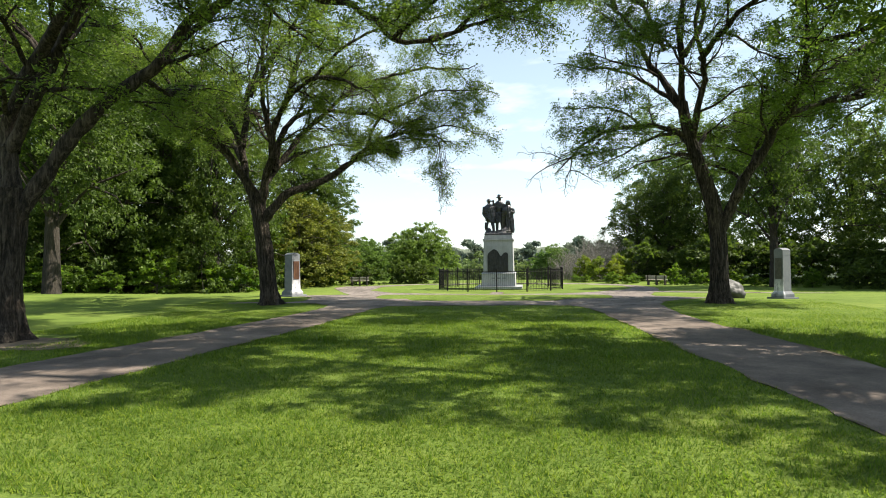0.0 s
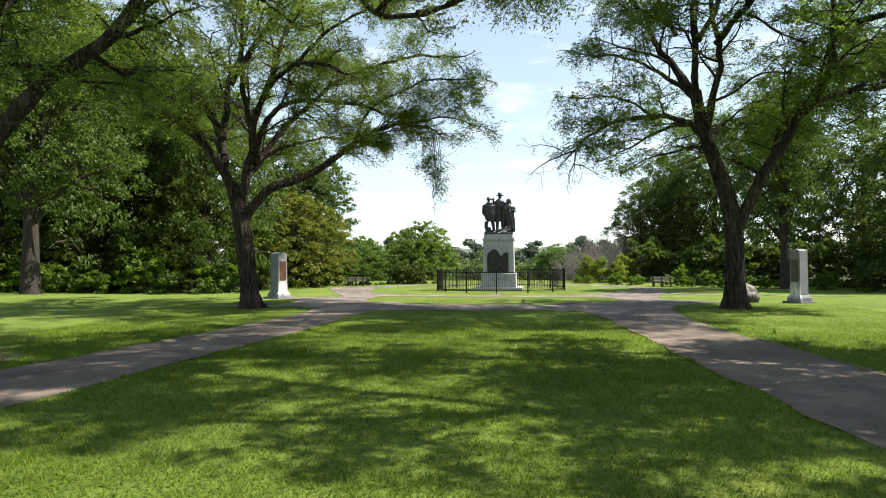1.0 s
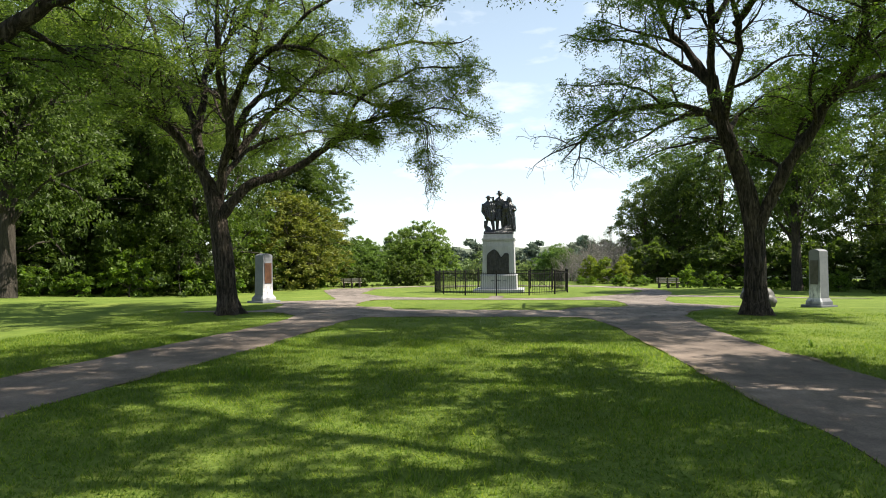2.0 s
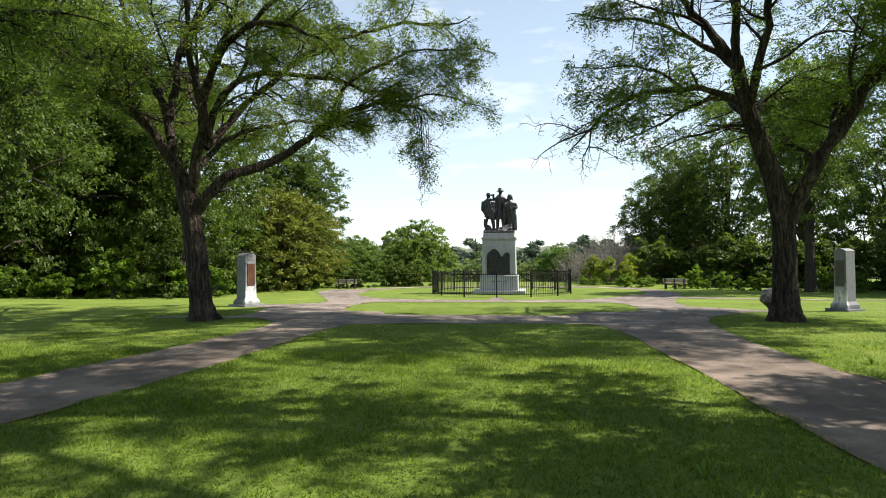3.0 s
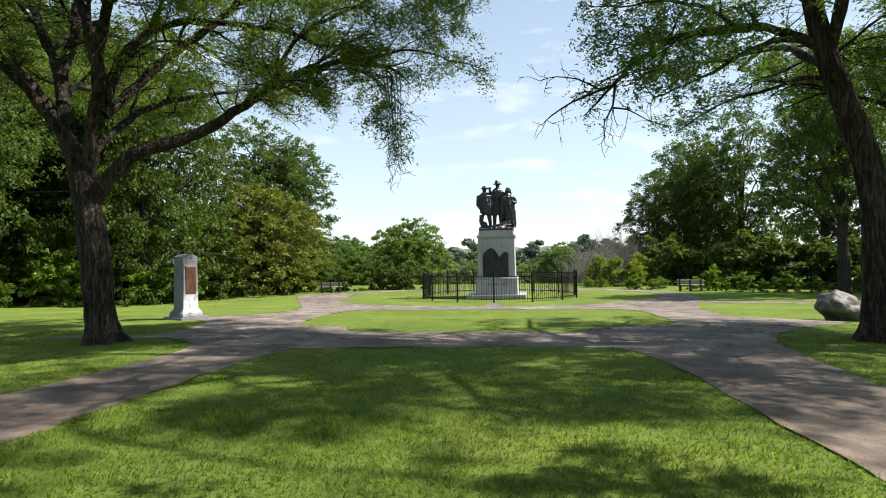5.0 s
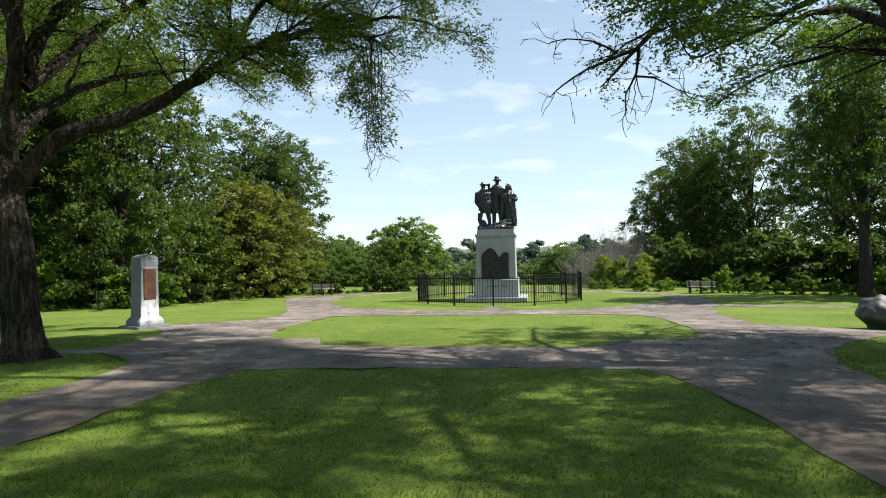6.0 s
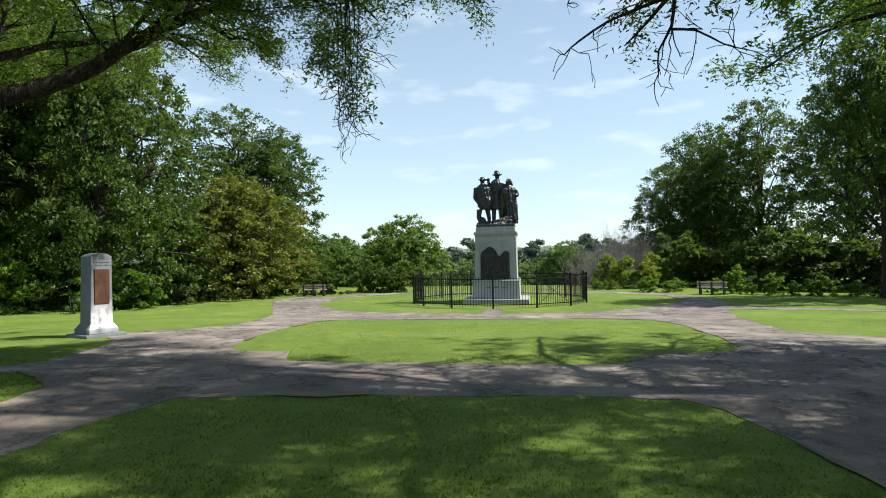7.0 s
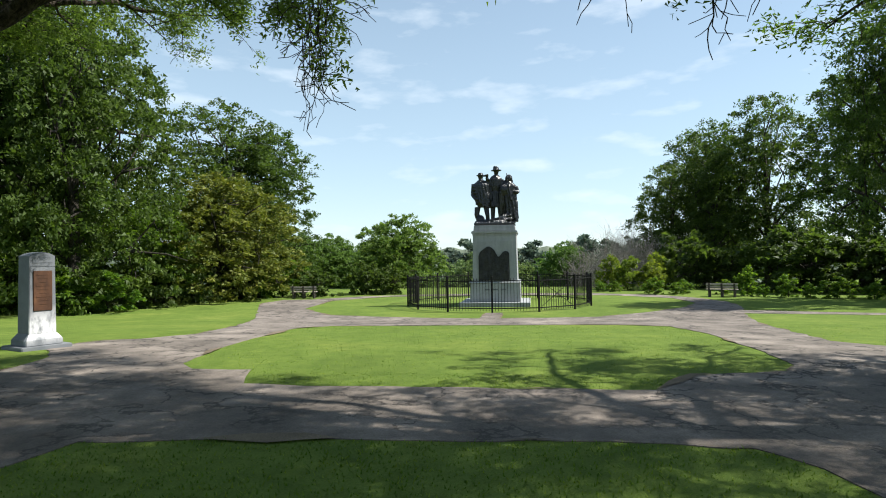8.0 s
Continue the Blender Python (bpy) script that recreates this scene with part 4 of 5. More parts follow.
# unseen outer limbs, added to spread shade over the lawn and left walk
OUTER_B = [
    ([(8.2, 14.6, 6.8), (6.8, 14.9, 9.0), (5.6, 15.2, 10.6), (4.4, 15.4, 11.6)], 0.10, 0.03),
    ([(10.5, 12.2, 9.5), (9.4, 12.0, 11.0), (8.2, 12.0, 12.0)], 0.07, 0.03),
    ([(10.9, 12.8, 7.5), (12.4, 13.0, 9.0), (13.8, 13.4, 10.2)], 0.08, 0.03),
    ([(11.2, 14.0, 4.6), (12.4, 15.0, 7.4), (13.2, 15.6, 9.0)], 0.09, 0.03),
    ([(11.4, 12.0, 5.0), (12.8, 11.8, 7.0), (14.2, 11.8, 8.4)], 0.08, 0.03),
    ([(10.9, 12.8, 7.5), (11.6, 11.6, 9.0), (12.0, 10.8, 10.2)], 0.07, 0.03),
    ([(7.2, 14.8, 8.2), (5.0, 14.4, 9.6), (2.8, 13.8, 10.6), (1.0, 13.4, 11.0), (-0.4, 13.0, 11.4)], 0.11, 0.06),
    ([(5.0, 14.4, 9.6), (4.0, 12.8, 10.2), (3.0, 12.4, 10.6)], 0.10, 0.05),
    ([(4.4, 15.4, 11.6), (2.8, 15.2, 12.4), (1.2, 15.0, 12.8), (-0.2, 14.6, 13.0)], 0.10, 0.05),
    ([(8.2, 12.0, 12.0), (6.0, 12.2, 12.6), (4.0, 12.4, 12.9), (2.4, 12.2, 13.2)], 0.10, 0.05),
    ([(6.8, 11.5, 5.8), (6.0, 11.2, 7.4), (5.2, 11.4, 9.0)], 0.08, 0.04),
]
# unseen low limbs, added to shade the right walk
LOW_B = [
    ([(10.4, 13.6, 3.0), (10.8, 11.8, 5.0), (11.2, 10.2, 6.2), (11.4, 8.8, 6.8)], 0.14, 0.06),
    ([(11.4, 12.0, 5.0), (12.4, 11.6, 6.4), (13.4, 11.0, 7.2)], 0.10, 0.05),
    ([(10.6, 13.8, 4.0), (11.6, 14.2, 5.6), (12.6, 14.6, 6.4)], 0.12, 0.06),
    ([(11.2, 10.2, 6.2), (12.4, 9.6, 7.0), (13.4, 9.2, 7.6)], 0.10, 0.05),
]
# unseen top limbs, added where their shade reaches the lawn's left side
TOP_B = [
    ([(7.0, 14.0, 11.2), (6.6, 15.6, 11.8), (6.0, 17.0, 12.2)], 0.10, 0.05),
    ([(5.6, 15.2, 10.6), (5.0, 16.4, 11.2), (4.4, 17.2, 11.6)], 0.10, 0.05),
    ([(8.2, 12.0, 12.0), (7.2, 13.4, 12.2), (6.2, 14.6, 12.2)], 0.10, 0.05),
    ([(10.5, 12.2, 9.5), (8.6, 13.2, 10.6), (7.0, 14.0, 11.2)], 0.10, 0.05),
    ([(7.0, 14.0, 11.2), (6.0, 12.8, 11.6), (5.0, 12.0, 11.8)], 0.09, 0.05),
]
locust("locust_tree", [(10.6, 13.6, -0.08), (10.55, 13.6, 1.4), (10.4, 13.6, 3.0)], 0.38, 0.32, MAIN_B + OUTER_B + LOW_B + TOP_B,
       "tall honey locust overhanging the asphalt walk", 41, per=6, leaflets=4, size=0.125, gap=-0.10, gap_size=1.2, inner=0.5, top=0.0, fine=False)


def crown_points(rng, lobes, per, clump):
    """Leaf places: small dense clumps set over uneven lobes (x, y, z, rx, rz), with dark gaps between them."""
    out = []
    for x, y, z, rx, rz in lobes:
        n = max(6, int(per * rx * rx / 40))
        d = rng.normal(size=(n, 3))
        d[:, 2] += 0.25
        d /= np.linalg.norm(d, axis=1)[:, None]
        r = rng.uniform(0.74, 1.10, n)
        cen = d * r[:, None] * np.array((rx, rx, rz)) + np.array((x, y, z))
        m = rng.integers(30, 60, n)
        idx = np.repeat(np.arange(n), m)
        g = in_ball(rng, len(idx)) * np.array((1.0, 1.0, 0.55)) * (clump * rng.uniform(0.6, 1.3, n))[idx][:, None]
        g[:, 2] -= 0.3 * (g[:, 0] ** 2 + g[:, 1] ** 2) / clump
        out.append(np.column_stack((cen[idx] + g, d[idx] * 0.7 + g / clump * 0.7 + np.array((0, 0, -0.35)))))
    return np.concatenate(out)


def wood_tree(name, height, width, seed, leaf_mat, label, bark_mat=None, low=0.25, leaf=0.26, per=420, lobes=11, trunk=0.24, category="tree", group="", clump=0.75, fat=1.0):
    """A broadleaf tree: tapered trunk, limbs to every lobe of its crown, many leaves."""
    rng = np.random.default_rng(seed)
    root = thing(name, (0, 0, 0), 0, label, category, group)
    lob = []
    for i in range(lobes):
        u = (i + 0.5) / lobes
        a = i * 2.4 + rng.uniform(-0.4, 0.4)
        zc = height * (low + (0.92 - low) * u)
        prof = math.sin(math.pi * min(1, 0.28 + 0.72 * u) ** 0.9) ** 0.6 if u < 0.98 else 0.3
        rr = width * 0.5 * prof * rng.uniform(0.45, 0.7)
        rad = width * rng.uniform(0.20, 0.30) * fat
        lob.append((rr * math.cos(a), rr * math.sin(a), zc - rad * 0.2, rad, rad * rng.uniform(0.7, 0.95)))
    tubes = [(np.array([(0, 0, -0.25), (0.02, 0, height * 0.15), (0.06, 0.03, height * 0.45), (0, 0.08, height * 0.8)]),
              np.array([trunk * 1.35, trunk, trunk * 0.7, trunk * 0.2]), 10)]
    for x, y, z, r, _ in lob:
        z0 = max(height * 0.12, z * 0.55)
        tubes.append((spline([(0.03, 0.02, z0), (x * 0.5, y * 0.5, z0 + (z - z0) * 0.6), (x, y, z)], 0.6), None, 5))
        tubes[-1] = (tubes[-1][0], np.linspace(trunk * 0.4, 0.02, len(tubes[-1][0])), 5)
        for _ in range(3):
            d = rng.normal(size=3)
            d /= np.linalg.norm(d)
            tubes.append((np.array([(x * 0.8, y * 0.8, z0 + (z - z0) * 0.85), (x + d[0] * r * 0.5, y + d[1] * r * 0.5, z + d[2] * r * 0.4), (x + d[0] * r * 0.9, y + d[1] * r * 0.9, z + d[2] * r * 0.8)]),
                          np.array((trunk * 0.2, trunk * 0.1, 0.01)), 4))
    part_mesh("trunk", tubes_mesh("trunk", tubes), bark_mat or bark_wood, root)
    pts = crown_points(rng, lob, per, clump)
    part_mesh("crown", leaflets_mesh("crown", pts[:, :3], leaf, rng, 0.5, 0.62, pts[:, 3:]), leaf_mat, root)
    return root


def plant(proto, x, y, turn, scale, tall=None, sink=0.0):
    m = pose(x, y, gz(x, y) - sink, 0, 0, turn)
    ob = copy_thing(proto, m)
    ob.scale = (scale, scale, tall or scale)
    return ob


def first(proto, x, y, turn, scale, tall=None, sink=0.0):
    proto.matrix_world = pose(x, y, gz(x, y) - sink, 0, 0, turn)
    proto.scale = (scale, scale, tall or scale)


wood_a = wood_tree("tree", 10.0, 8.0, 101, leaf_wood, "tall broadleaf tree at the edge of the woods", low=0.16, per=520, lobes=15, leaf=0.155, clump=0.46, group="woodland edge")
wood_b = wood_tree("tree", 11.0, 7.4, 102, leaf_wood, "tall dark green tree in the woods", low=0.2, per=520, lobes=17, leaf=0.155, clump=0.46, group="woodland edge")
wood_c = wood_tree("tree", 6.6, 7.6, 103, leaf_bronze, "rounded olive-brown tree reaching to the grass", low=0.13, leaf=0.16, per=700, lobes=17, clump=0.36)
wood_d = wood_tree("tree", 8.0, 7.0, 104, leaf_light, "bright green young tree in the woods", low=0.15, per=480, lobes=13, leaf=0.17, clump=0.45, group="woodland edge")
wood_e = wood_tree("tree", 15.0, 11.0, 109, leaf_wood, "tall tree with a stout bare lower trunk", low=0.40, per=330, lobes=17, trunk=0.42, leaf=0.19, clump=0.6)
bush_a = wood_tree("shrub", 1.6, 2.6, 105, leaf_wood, "leafy green shrub at the woodland edge", low=0.25, leaf=0.155, per=1100, lobes=7, trunk=0.04, category="shrub", group="shrubs", clump=0.24)
bush_c = wood_tree("shrub", 1.7, 2.2, 110, leaf_yellow, "yellow-green leafy shrub at the bluff edge", low=0.25, leaf=0.12, per=1900, lobes=7, trunk=0.03, category="shrub", group="shrubs", clump=0.22)
bush_b = wood_tree("shrub", 1.3, 2.2, 106, leaf_light, "bright green leafy shrub beside the lawn", low=0.25, leaf=0.14, per=1400, lobes=7, trunk=0.03, category="shrub", group="shrubs", clump=0.2)
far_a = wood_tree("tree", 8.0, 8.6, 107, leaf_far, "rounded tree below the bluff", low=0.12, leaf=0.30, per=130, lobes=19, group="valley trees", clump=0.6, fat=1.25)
valley_a = wood_tree("tree", 5.4, 6.4, 111, leaf_valley, "rounded green tree below the bluff edge", low=0.1, leaf=0.19, per=480, lobes=17, trunk=0.14, group="valley trees", clump=0.4, fat=1.2)
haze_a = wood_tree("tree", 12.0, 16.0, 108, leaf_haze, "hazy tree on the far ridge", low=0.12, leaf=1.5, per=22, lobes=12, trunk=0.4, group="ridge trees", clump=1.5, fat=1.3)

# kind, x, y, turn, scale, height scale
WOODS_LEFT = [
    (wood_a, -19.5, 54.0, 20, 1.3, 1.3), (wood_b, -18.2, 57.5, 80, 1.15, 1.12), (wood_c, -16.3, 47.5, 0, 1.22, 1.05), (wood_a, -24.0, 47.0, 140, 1.4, 1.5),
    (wood_d, -18.6, 44.5, 60, 0.8, 0.7), (wood_b, -28.0, 42.0, 200, 1.5, 1.55), (wood_a, -18.9, 39.8, 250, 1.05, 1.5), (wood_b, -23.5, 41.0, 130, 1.2, 1.5),
    (wood_b, -31.0, 36.0, 30, 1.5, 1.6), (wood_e, -21.2, 28.9, 0, 0.8, 1.0), (wood_d, -27.0, 36.0, 190, 0.75, 0.6), 
    (wood_d, -22.0, 38.0, 300, 0.62, 0.5), (wood_b, -27.5, 33.5, 60, 1.0, 0.85),
    (wood_a, -25.5, 37.0, 170, 1.3, 1.75), (wood_b, -29.0, 44.0, 260, 1.4, 1.75)]
WOODS_RIGHT = [
    (wood_b, 17.0, 72.0, 15, 1.3, 1.42), (wood_a, 12.8, 66.0, 75, 0.9, 0.98), (wood_b, 15.4, 64.0, 210, 0.9, 1.0), (wood_a, 19.3, 64.0, 75, 1.15, 1.42),
    (wood_b, 23.0, 58.0, 120, 1.2, 1.28), (wood_a, 27.5, 55.0, 260, 1.2, 1.3), (wood_a, 25.5, 44.0, 300, 1.15, 1.2), (wood_b, 30.5, 43.0, 350, 1.3, 1.2),
    (wood_d, 30.5, 38.5, 160, 0.9, 0.8), (wood_e, 17.6, 44.2, 130, 0.60, 0.9)]
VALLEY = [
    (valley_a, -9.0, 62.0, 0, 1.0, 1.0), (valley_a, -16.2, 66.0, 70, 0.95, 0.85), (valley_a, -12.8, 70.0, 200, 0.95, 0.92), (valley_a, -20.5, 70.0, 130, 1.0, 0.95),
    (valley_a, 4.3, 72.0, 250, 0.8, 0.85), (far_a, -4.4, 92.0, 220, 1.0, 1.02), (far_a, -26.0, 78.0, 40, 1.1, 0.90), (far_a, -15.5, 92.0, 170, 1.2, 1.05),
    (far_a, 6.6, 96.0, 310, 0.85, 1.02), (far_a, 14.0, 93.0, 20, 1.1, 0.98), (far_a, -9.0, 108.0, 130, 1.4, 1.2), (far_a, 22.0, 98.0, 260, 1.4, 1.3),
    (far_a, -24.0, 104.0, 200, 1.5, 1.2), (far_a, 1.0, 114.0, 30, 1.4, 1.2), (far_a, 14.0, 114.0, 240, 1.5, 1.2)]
used = set()
for kind, x, y, turn, sc, tall in WOODS_LEFT + WOODS_RIGHT + VALLEY:
    if kind.name in used:
        plant(kind, x, y, turn, sc, tall)
    else:
        used.add(kind.name)
        first(kind, x, y, turn, sc, tall)

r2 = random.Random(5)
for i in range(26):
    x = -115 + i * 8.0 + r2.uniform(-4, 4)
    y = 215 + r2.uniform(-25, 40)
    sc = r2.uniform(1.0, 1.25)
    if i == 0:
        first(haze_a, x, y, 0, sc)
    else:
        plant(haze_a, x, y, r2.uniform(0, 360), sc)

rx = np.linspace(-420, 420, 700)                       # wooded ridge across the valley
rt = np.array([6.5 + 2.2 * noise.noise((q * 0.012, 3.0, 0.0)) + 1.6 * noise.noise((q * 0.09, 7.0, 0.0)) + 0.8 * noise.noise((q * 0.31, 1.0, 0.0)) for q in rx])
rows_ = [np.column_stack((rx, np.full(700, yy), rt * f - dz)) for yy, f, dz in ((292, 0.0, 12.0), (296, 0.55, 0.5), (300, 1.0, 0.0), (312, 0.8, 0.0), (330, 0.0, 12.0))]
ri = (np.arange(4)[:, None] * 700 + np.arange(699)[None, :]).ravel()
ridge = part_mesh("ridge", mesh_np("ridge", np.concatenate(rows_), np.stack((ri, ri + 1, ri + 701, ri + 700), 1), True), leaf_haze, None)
tagged(ridge, "hazy wooded ridge beyond the river valley", "ridge", kind="structure")

EDGE_L = [(-32, 24), (-27.5, 29.5), (-24, 32.5), (-21.2, 35), (-19, 37.5), (-17.5, 41), (-18, 43.5), (-14.5, 49.5), (-10, 50.6), (-8.2, 52.4), (-5, 53.5)]
EDGE_R = [(19.5, 43.0), (22, 40.0), (25, 35.5), (27.5, 30), (29, 25), (30, 19)]
UNDER_R = [(11.5, 57.5), (14.5, 55.0), (18, 51.5), (21, 49.0), (23.5, 45.5), (27.5, 41.5), (31, 35.5)]


def along_edge(edge, step, protos, seed, lo, hi):
    r = random.Random(seed)
    for (x0, y0), (x1, y1) in zip(edge, edge[1:]):
        n = max(1, int(math.hypot(x1 - x0, y1 - y0) / step))
        for j in range(n):
            u = (j + r.uniform(0.1, 0.9)) / n
            pr = protos[r.randrange(len(protos))]
            x, y = x0 + (x1 - x0) * u + r.uniform(-0.7, 0.7), y0 + (y1 - y0) * u + r.uniform(-0.5, 0.9)
            sc = r.uniform(lo, hi)
            if pr.name in used:
                plant(pr, x, y, r.uniform(0, 360), sc, sc * r.uniform(0.8, 1.25))
            else:
                used.add(pr.name)
                first(pr, x, y, r.uniform(0, 360), sc)


along_edge(EDGE_L, 1.7, (bush_a, bush_a, bush_b), 3, 0.8, 1.5)
along_edge([(-38, 27), (-30, 33.5), (-25.5, 38), (-21.5, 43)], 1.8, (bush_a,), 21, 1.6, 2.3)
along_edge(EDGE_R, 1.8, (bush_a, bush_b), 8, 0.6, 1.1)
along_edge(UNDER_R, 1.9, (bush_a,), 12, 1.5, 2.3)

# ---------------------------------------------------------------- monument
MX, MY = -0.16, 43.5
MZ = gz(MX, MY) - 0.12                                # its foot is sunk into the turf
monument = thing("monument_pedestal", (MX, MY, MZ), 0, "grey granite pedestal with a dark bronze relief panel", "pedestal")
part("base_slab", box(-1.55, 1.55, -1.55, 1.55, -0.1, 0.31, bevel=0.015), granite_pale, monument, "pale granite slab")
bm = box(-1.12, 1.12, -1.12, 1.12, 0.31, 1.15, bevel=0.012, taper=0.02)
add_box(bm, -1.15, 1.15, -1.15, 1.15, 1.15, 1.24, bevel=0.02, taper=0.05)
part("plinth", bm, granite, monument)
part("shaft", box(-1.0, 1.0, -1.0, 1.0, 1.24, 3.28, bevel=0.01, taper=0.035), granite, monument)
bm = box(-0.78, 0.78, -1.012, -0.93, 1.26, 3.02, bevel=0.006)
part("field", bm, granite_pale, monument, "smooth raised granite field")
bm = box(-0.98, 0.98, -0.98, 0.98, 3.28, 3.36, bevel=0.01)
add_box(bm, -1.03, 1.03, -1.03, 1.03, 3.36, 3.5, bevel=0.03)
add_box(bm, -0.94, 0.94, -0.94, 0.94, 3.5, 3.75, bevel=0.02, taper=0.03)
part("cap", bm, granite_pale, monument)
# relief panel with an uneven top, deepest at its foot
top = [(-0.71, 2.36), (-0.66, 2.52), (-0.56, 2.62), (-0.44, 2.70), (-0.34, 2.78), (-0.22, 2.79), (-0.10, 2.72), (0.0, 2.62), (0.08, 2.46),
       (0.15, 2.34), (0.21, 2.33), (0.28, 2.42), (0.38, 2.54), (0.48, 2.58), (0.58, 2.56), (0.66, 2.48)]
bm = bmesh.new()
lo = [bm.verts.new((x, -1.05, 1.27)) for x, _ in top]
hi = [bm.verts.new((x, -1.05, z)) for x, z in top]
for i in range(len(top) - 1):
    bm.faces.new((lo[i], lo[i + 1], hi[i + 1], hi[i]))
bmesh.ops.subdivide_edges(bm, edges=bm.edges[:], cuts=5, use_grid_fill=True)
for v in bm.verts:
    q = v.co
    v.co.y -= 0.035 * max(0, noise.noise((q.x * 4.5, 2.0, q.z * 3.2))) + 0.03 * max(0, noise.noise((q.x * 11, 5.0, q.z * 9)))
ret = bmesh.ops.extrude_face_region(bm, geom=bm.faces[:])
for v in ret["geom"]:
    if isinstance(v, bmesh.types.BMVert):
        v.co.y = -1.0
bmesh.ops.recalc_face_normals(bm, faces=bm.faces)
part("relief", bm, relief_mat, monument, "dark bronze relief with an uneven top edge")
# worn inscription: plain bars
for bx, bw in ((-0.34, 0.22), (0.0, 0.3), (0.38, 0.24)):
    part("inscription_bar", box(bx - bw / 2, bx + bw / 2, -1.118, -1.09, 0.83, 0.9, bevel=0.004), pillar_stone, monument)


# the bronze group, one plain mesh
def rings(bm, rows, sides=18):
    """A closed loft through (x, y, z, rx, ry) ellipses."""
    loops = []
    for x, y, z, rx, ry in rows:
        loops.append([bm.verts.new((x + rx * math.cos(a), y + ry * math.sin(a), z)) for a in (2 * math.pi * i / sides for i in range(sides))])
    for p, q in zip(loops, loops[1:]):
        for i in range(sides):
            bm.faces.new((p[i], p[(i + 1) % sides], q[(i + 1) % sides], q[i]))
    bm.faces.new(loops[0][::-1])
    bm.faces.new(loops[-1])


def ball(bm, x, y, z, rx, ry=None, rz=None):
    bmesh.ops.create_icosphere(bm, subdivisions=2, radius=1.0, matrix=Matrix.Translation((x, y, z)) @ Matrix.Diagonal((rx, ry or rx, rz or rx, 1)))


def rod(bm, a, b, ra, rb, sides=10):
    """A tapered closed rod from a to b."""
    v, f = tube_arrays([a, (np.array(a) + np.array(b)) / 2, b], [ra, (ra + rb) / 2, rb], sides)
    vs = [bm.verts.new(q) for q in v]
    for q in f:
        bm.faces.new([vs[i] for i in q])
    bm.faces.new(vs[:sides][::-1])
    bm.faces.new(vs[-sides:])


bm = bmesh.new()
add_box(bm, -0.86, 0.92, -0.72, 0.72, 0.0, 0.14, bevel=0.03)
rr = random.Random(12)
for i in range(16):                                   # rocky foot and fallen timber
    ball(bm, rr.uniform(-0.7, 0.8), rr.uniform(-0.55, 0.5), 0.16 + 0.04 * rr.random(), rr.uniform(0.14, 0.28), rr.uniform(0.12, 0.24), rr.uniform(0.06, 0.13))
ball(bm, 0.45, -0.25, 0.25, 0.42, 0.3, 0.17)
ball(bm, -0.62, -0.1, 0.3, 0.2, 0.25, 0.22)
for a, c, r in (((-0.25, -0.5, 0.2), (0.75, -0.4, 0.45), 0.07), ((0.0, -0.6, 0.16), (0.85, -0.5, 0.28), 0.06), ((0.2, -0.55, 0.3), (0.62, -0.3, 0.55), 0.05)):
    rod(bm, a, c, r, r * 0.7)
# left figure: wide hat, wrapped cloak, bent knee
rings(bm, [(-0.46, 0, 0.86, 0.26, 0.24), (-0.50, 0, 1.05, 0.33, 0.28), (-0.55, 0, 1.3, 0.36, 0.29), (-0.58, 0, 1.62, 0.41, 0.29), (-0.55, 0, 1.87, 0.42, 0.26), (-0.54, 0, 2.02, 0.24, 0.17), (-0.58, 0, 2.10, 0.1, 0.1)])
ball(bm, -0.59, 0.0, 2.22, 0.115, 0.13, 0.15)
rings(bm, [(-0.59, 0, 2.27, 0.21, 0.22), (-0.59, 0, 2.295, 0.21, 0.22), (-0.59, 0, 2.31, 0.13, 0.13), (-0.59, 0, 2.41, 0.10, 0.11)])
rod(bm, (-0.74, -0.05, 0.85), (-0.78, -0.1, 0.5), 0.14, 0.11)
rod(bm, (-0.78, -0.1, 0.52), (-0.70, 0.0, 0.15), 0.11, 0.08)
rod(bm, (-0.36, 0.0, 0.85), (-0.30, -0.1, 0.5), 0.13, 0.1)
rod(bm, (-0.30, -0.1, 0.52), (-0.27, -0.08, 0.14), 0.1, 0.075)
ball(bm, -0.25, -0.18, 0.2, 0.09, 0.17, 0.07)
rod(bm, (-0.22, 0.02, 1.88), (-0.30, -0.16, 2.18), 0.09, 0.07)
rod(bm, (-0.46, -0.18, 2.24), (-0.22, -0.20, 2.28), 0.045, 0.06)
rod(bm, (-0.9, -0.1, 1.9), (-0.96, -0.12, 1.4), 0.1, 0.08)
rod(bm, (-0.96, -0.12, 1.4), (-0.82, -0.26, 1.2), 0.07, 0.06)
for i in range(7):                                    # folds of the cloak
    a = -2.6 + i * 0.38
    rod(bm, (-0.53 + 0.34 * math.cos(a), 0.26 * math.sin(a), 1.85), (-0.50 + 0.42 * math.cos(a + 0.35), 0.32 * math.sin(a + 0.35), 0.95 + 0.12 * math.sin(i * 2.1)), 0.035, 0.05)
for i in range(6):                                    # the cloak sweeping across from the shoulder
    rod(bm, (-0.96 + 0.05 * i, -0.18 - 0.02 * i, 1.82 - 0.15 * i), (-0.24 + 0.02 * i, -0.28 - 0.01 * i, 1.35 - 0.11 * i), 0.05, 0.03)
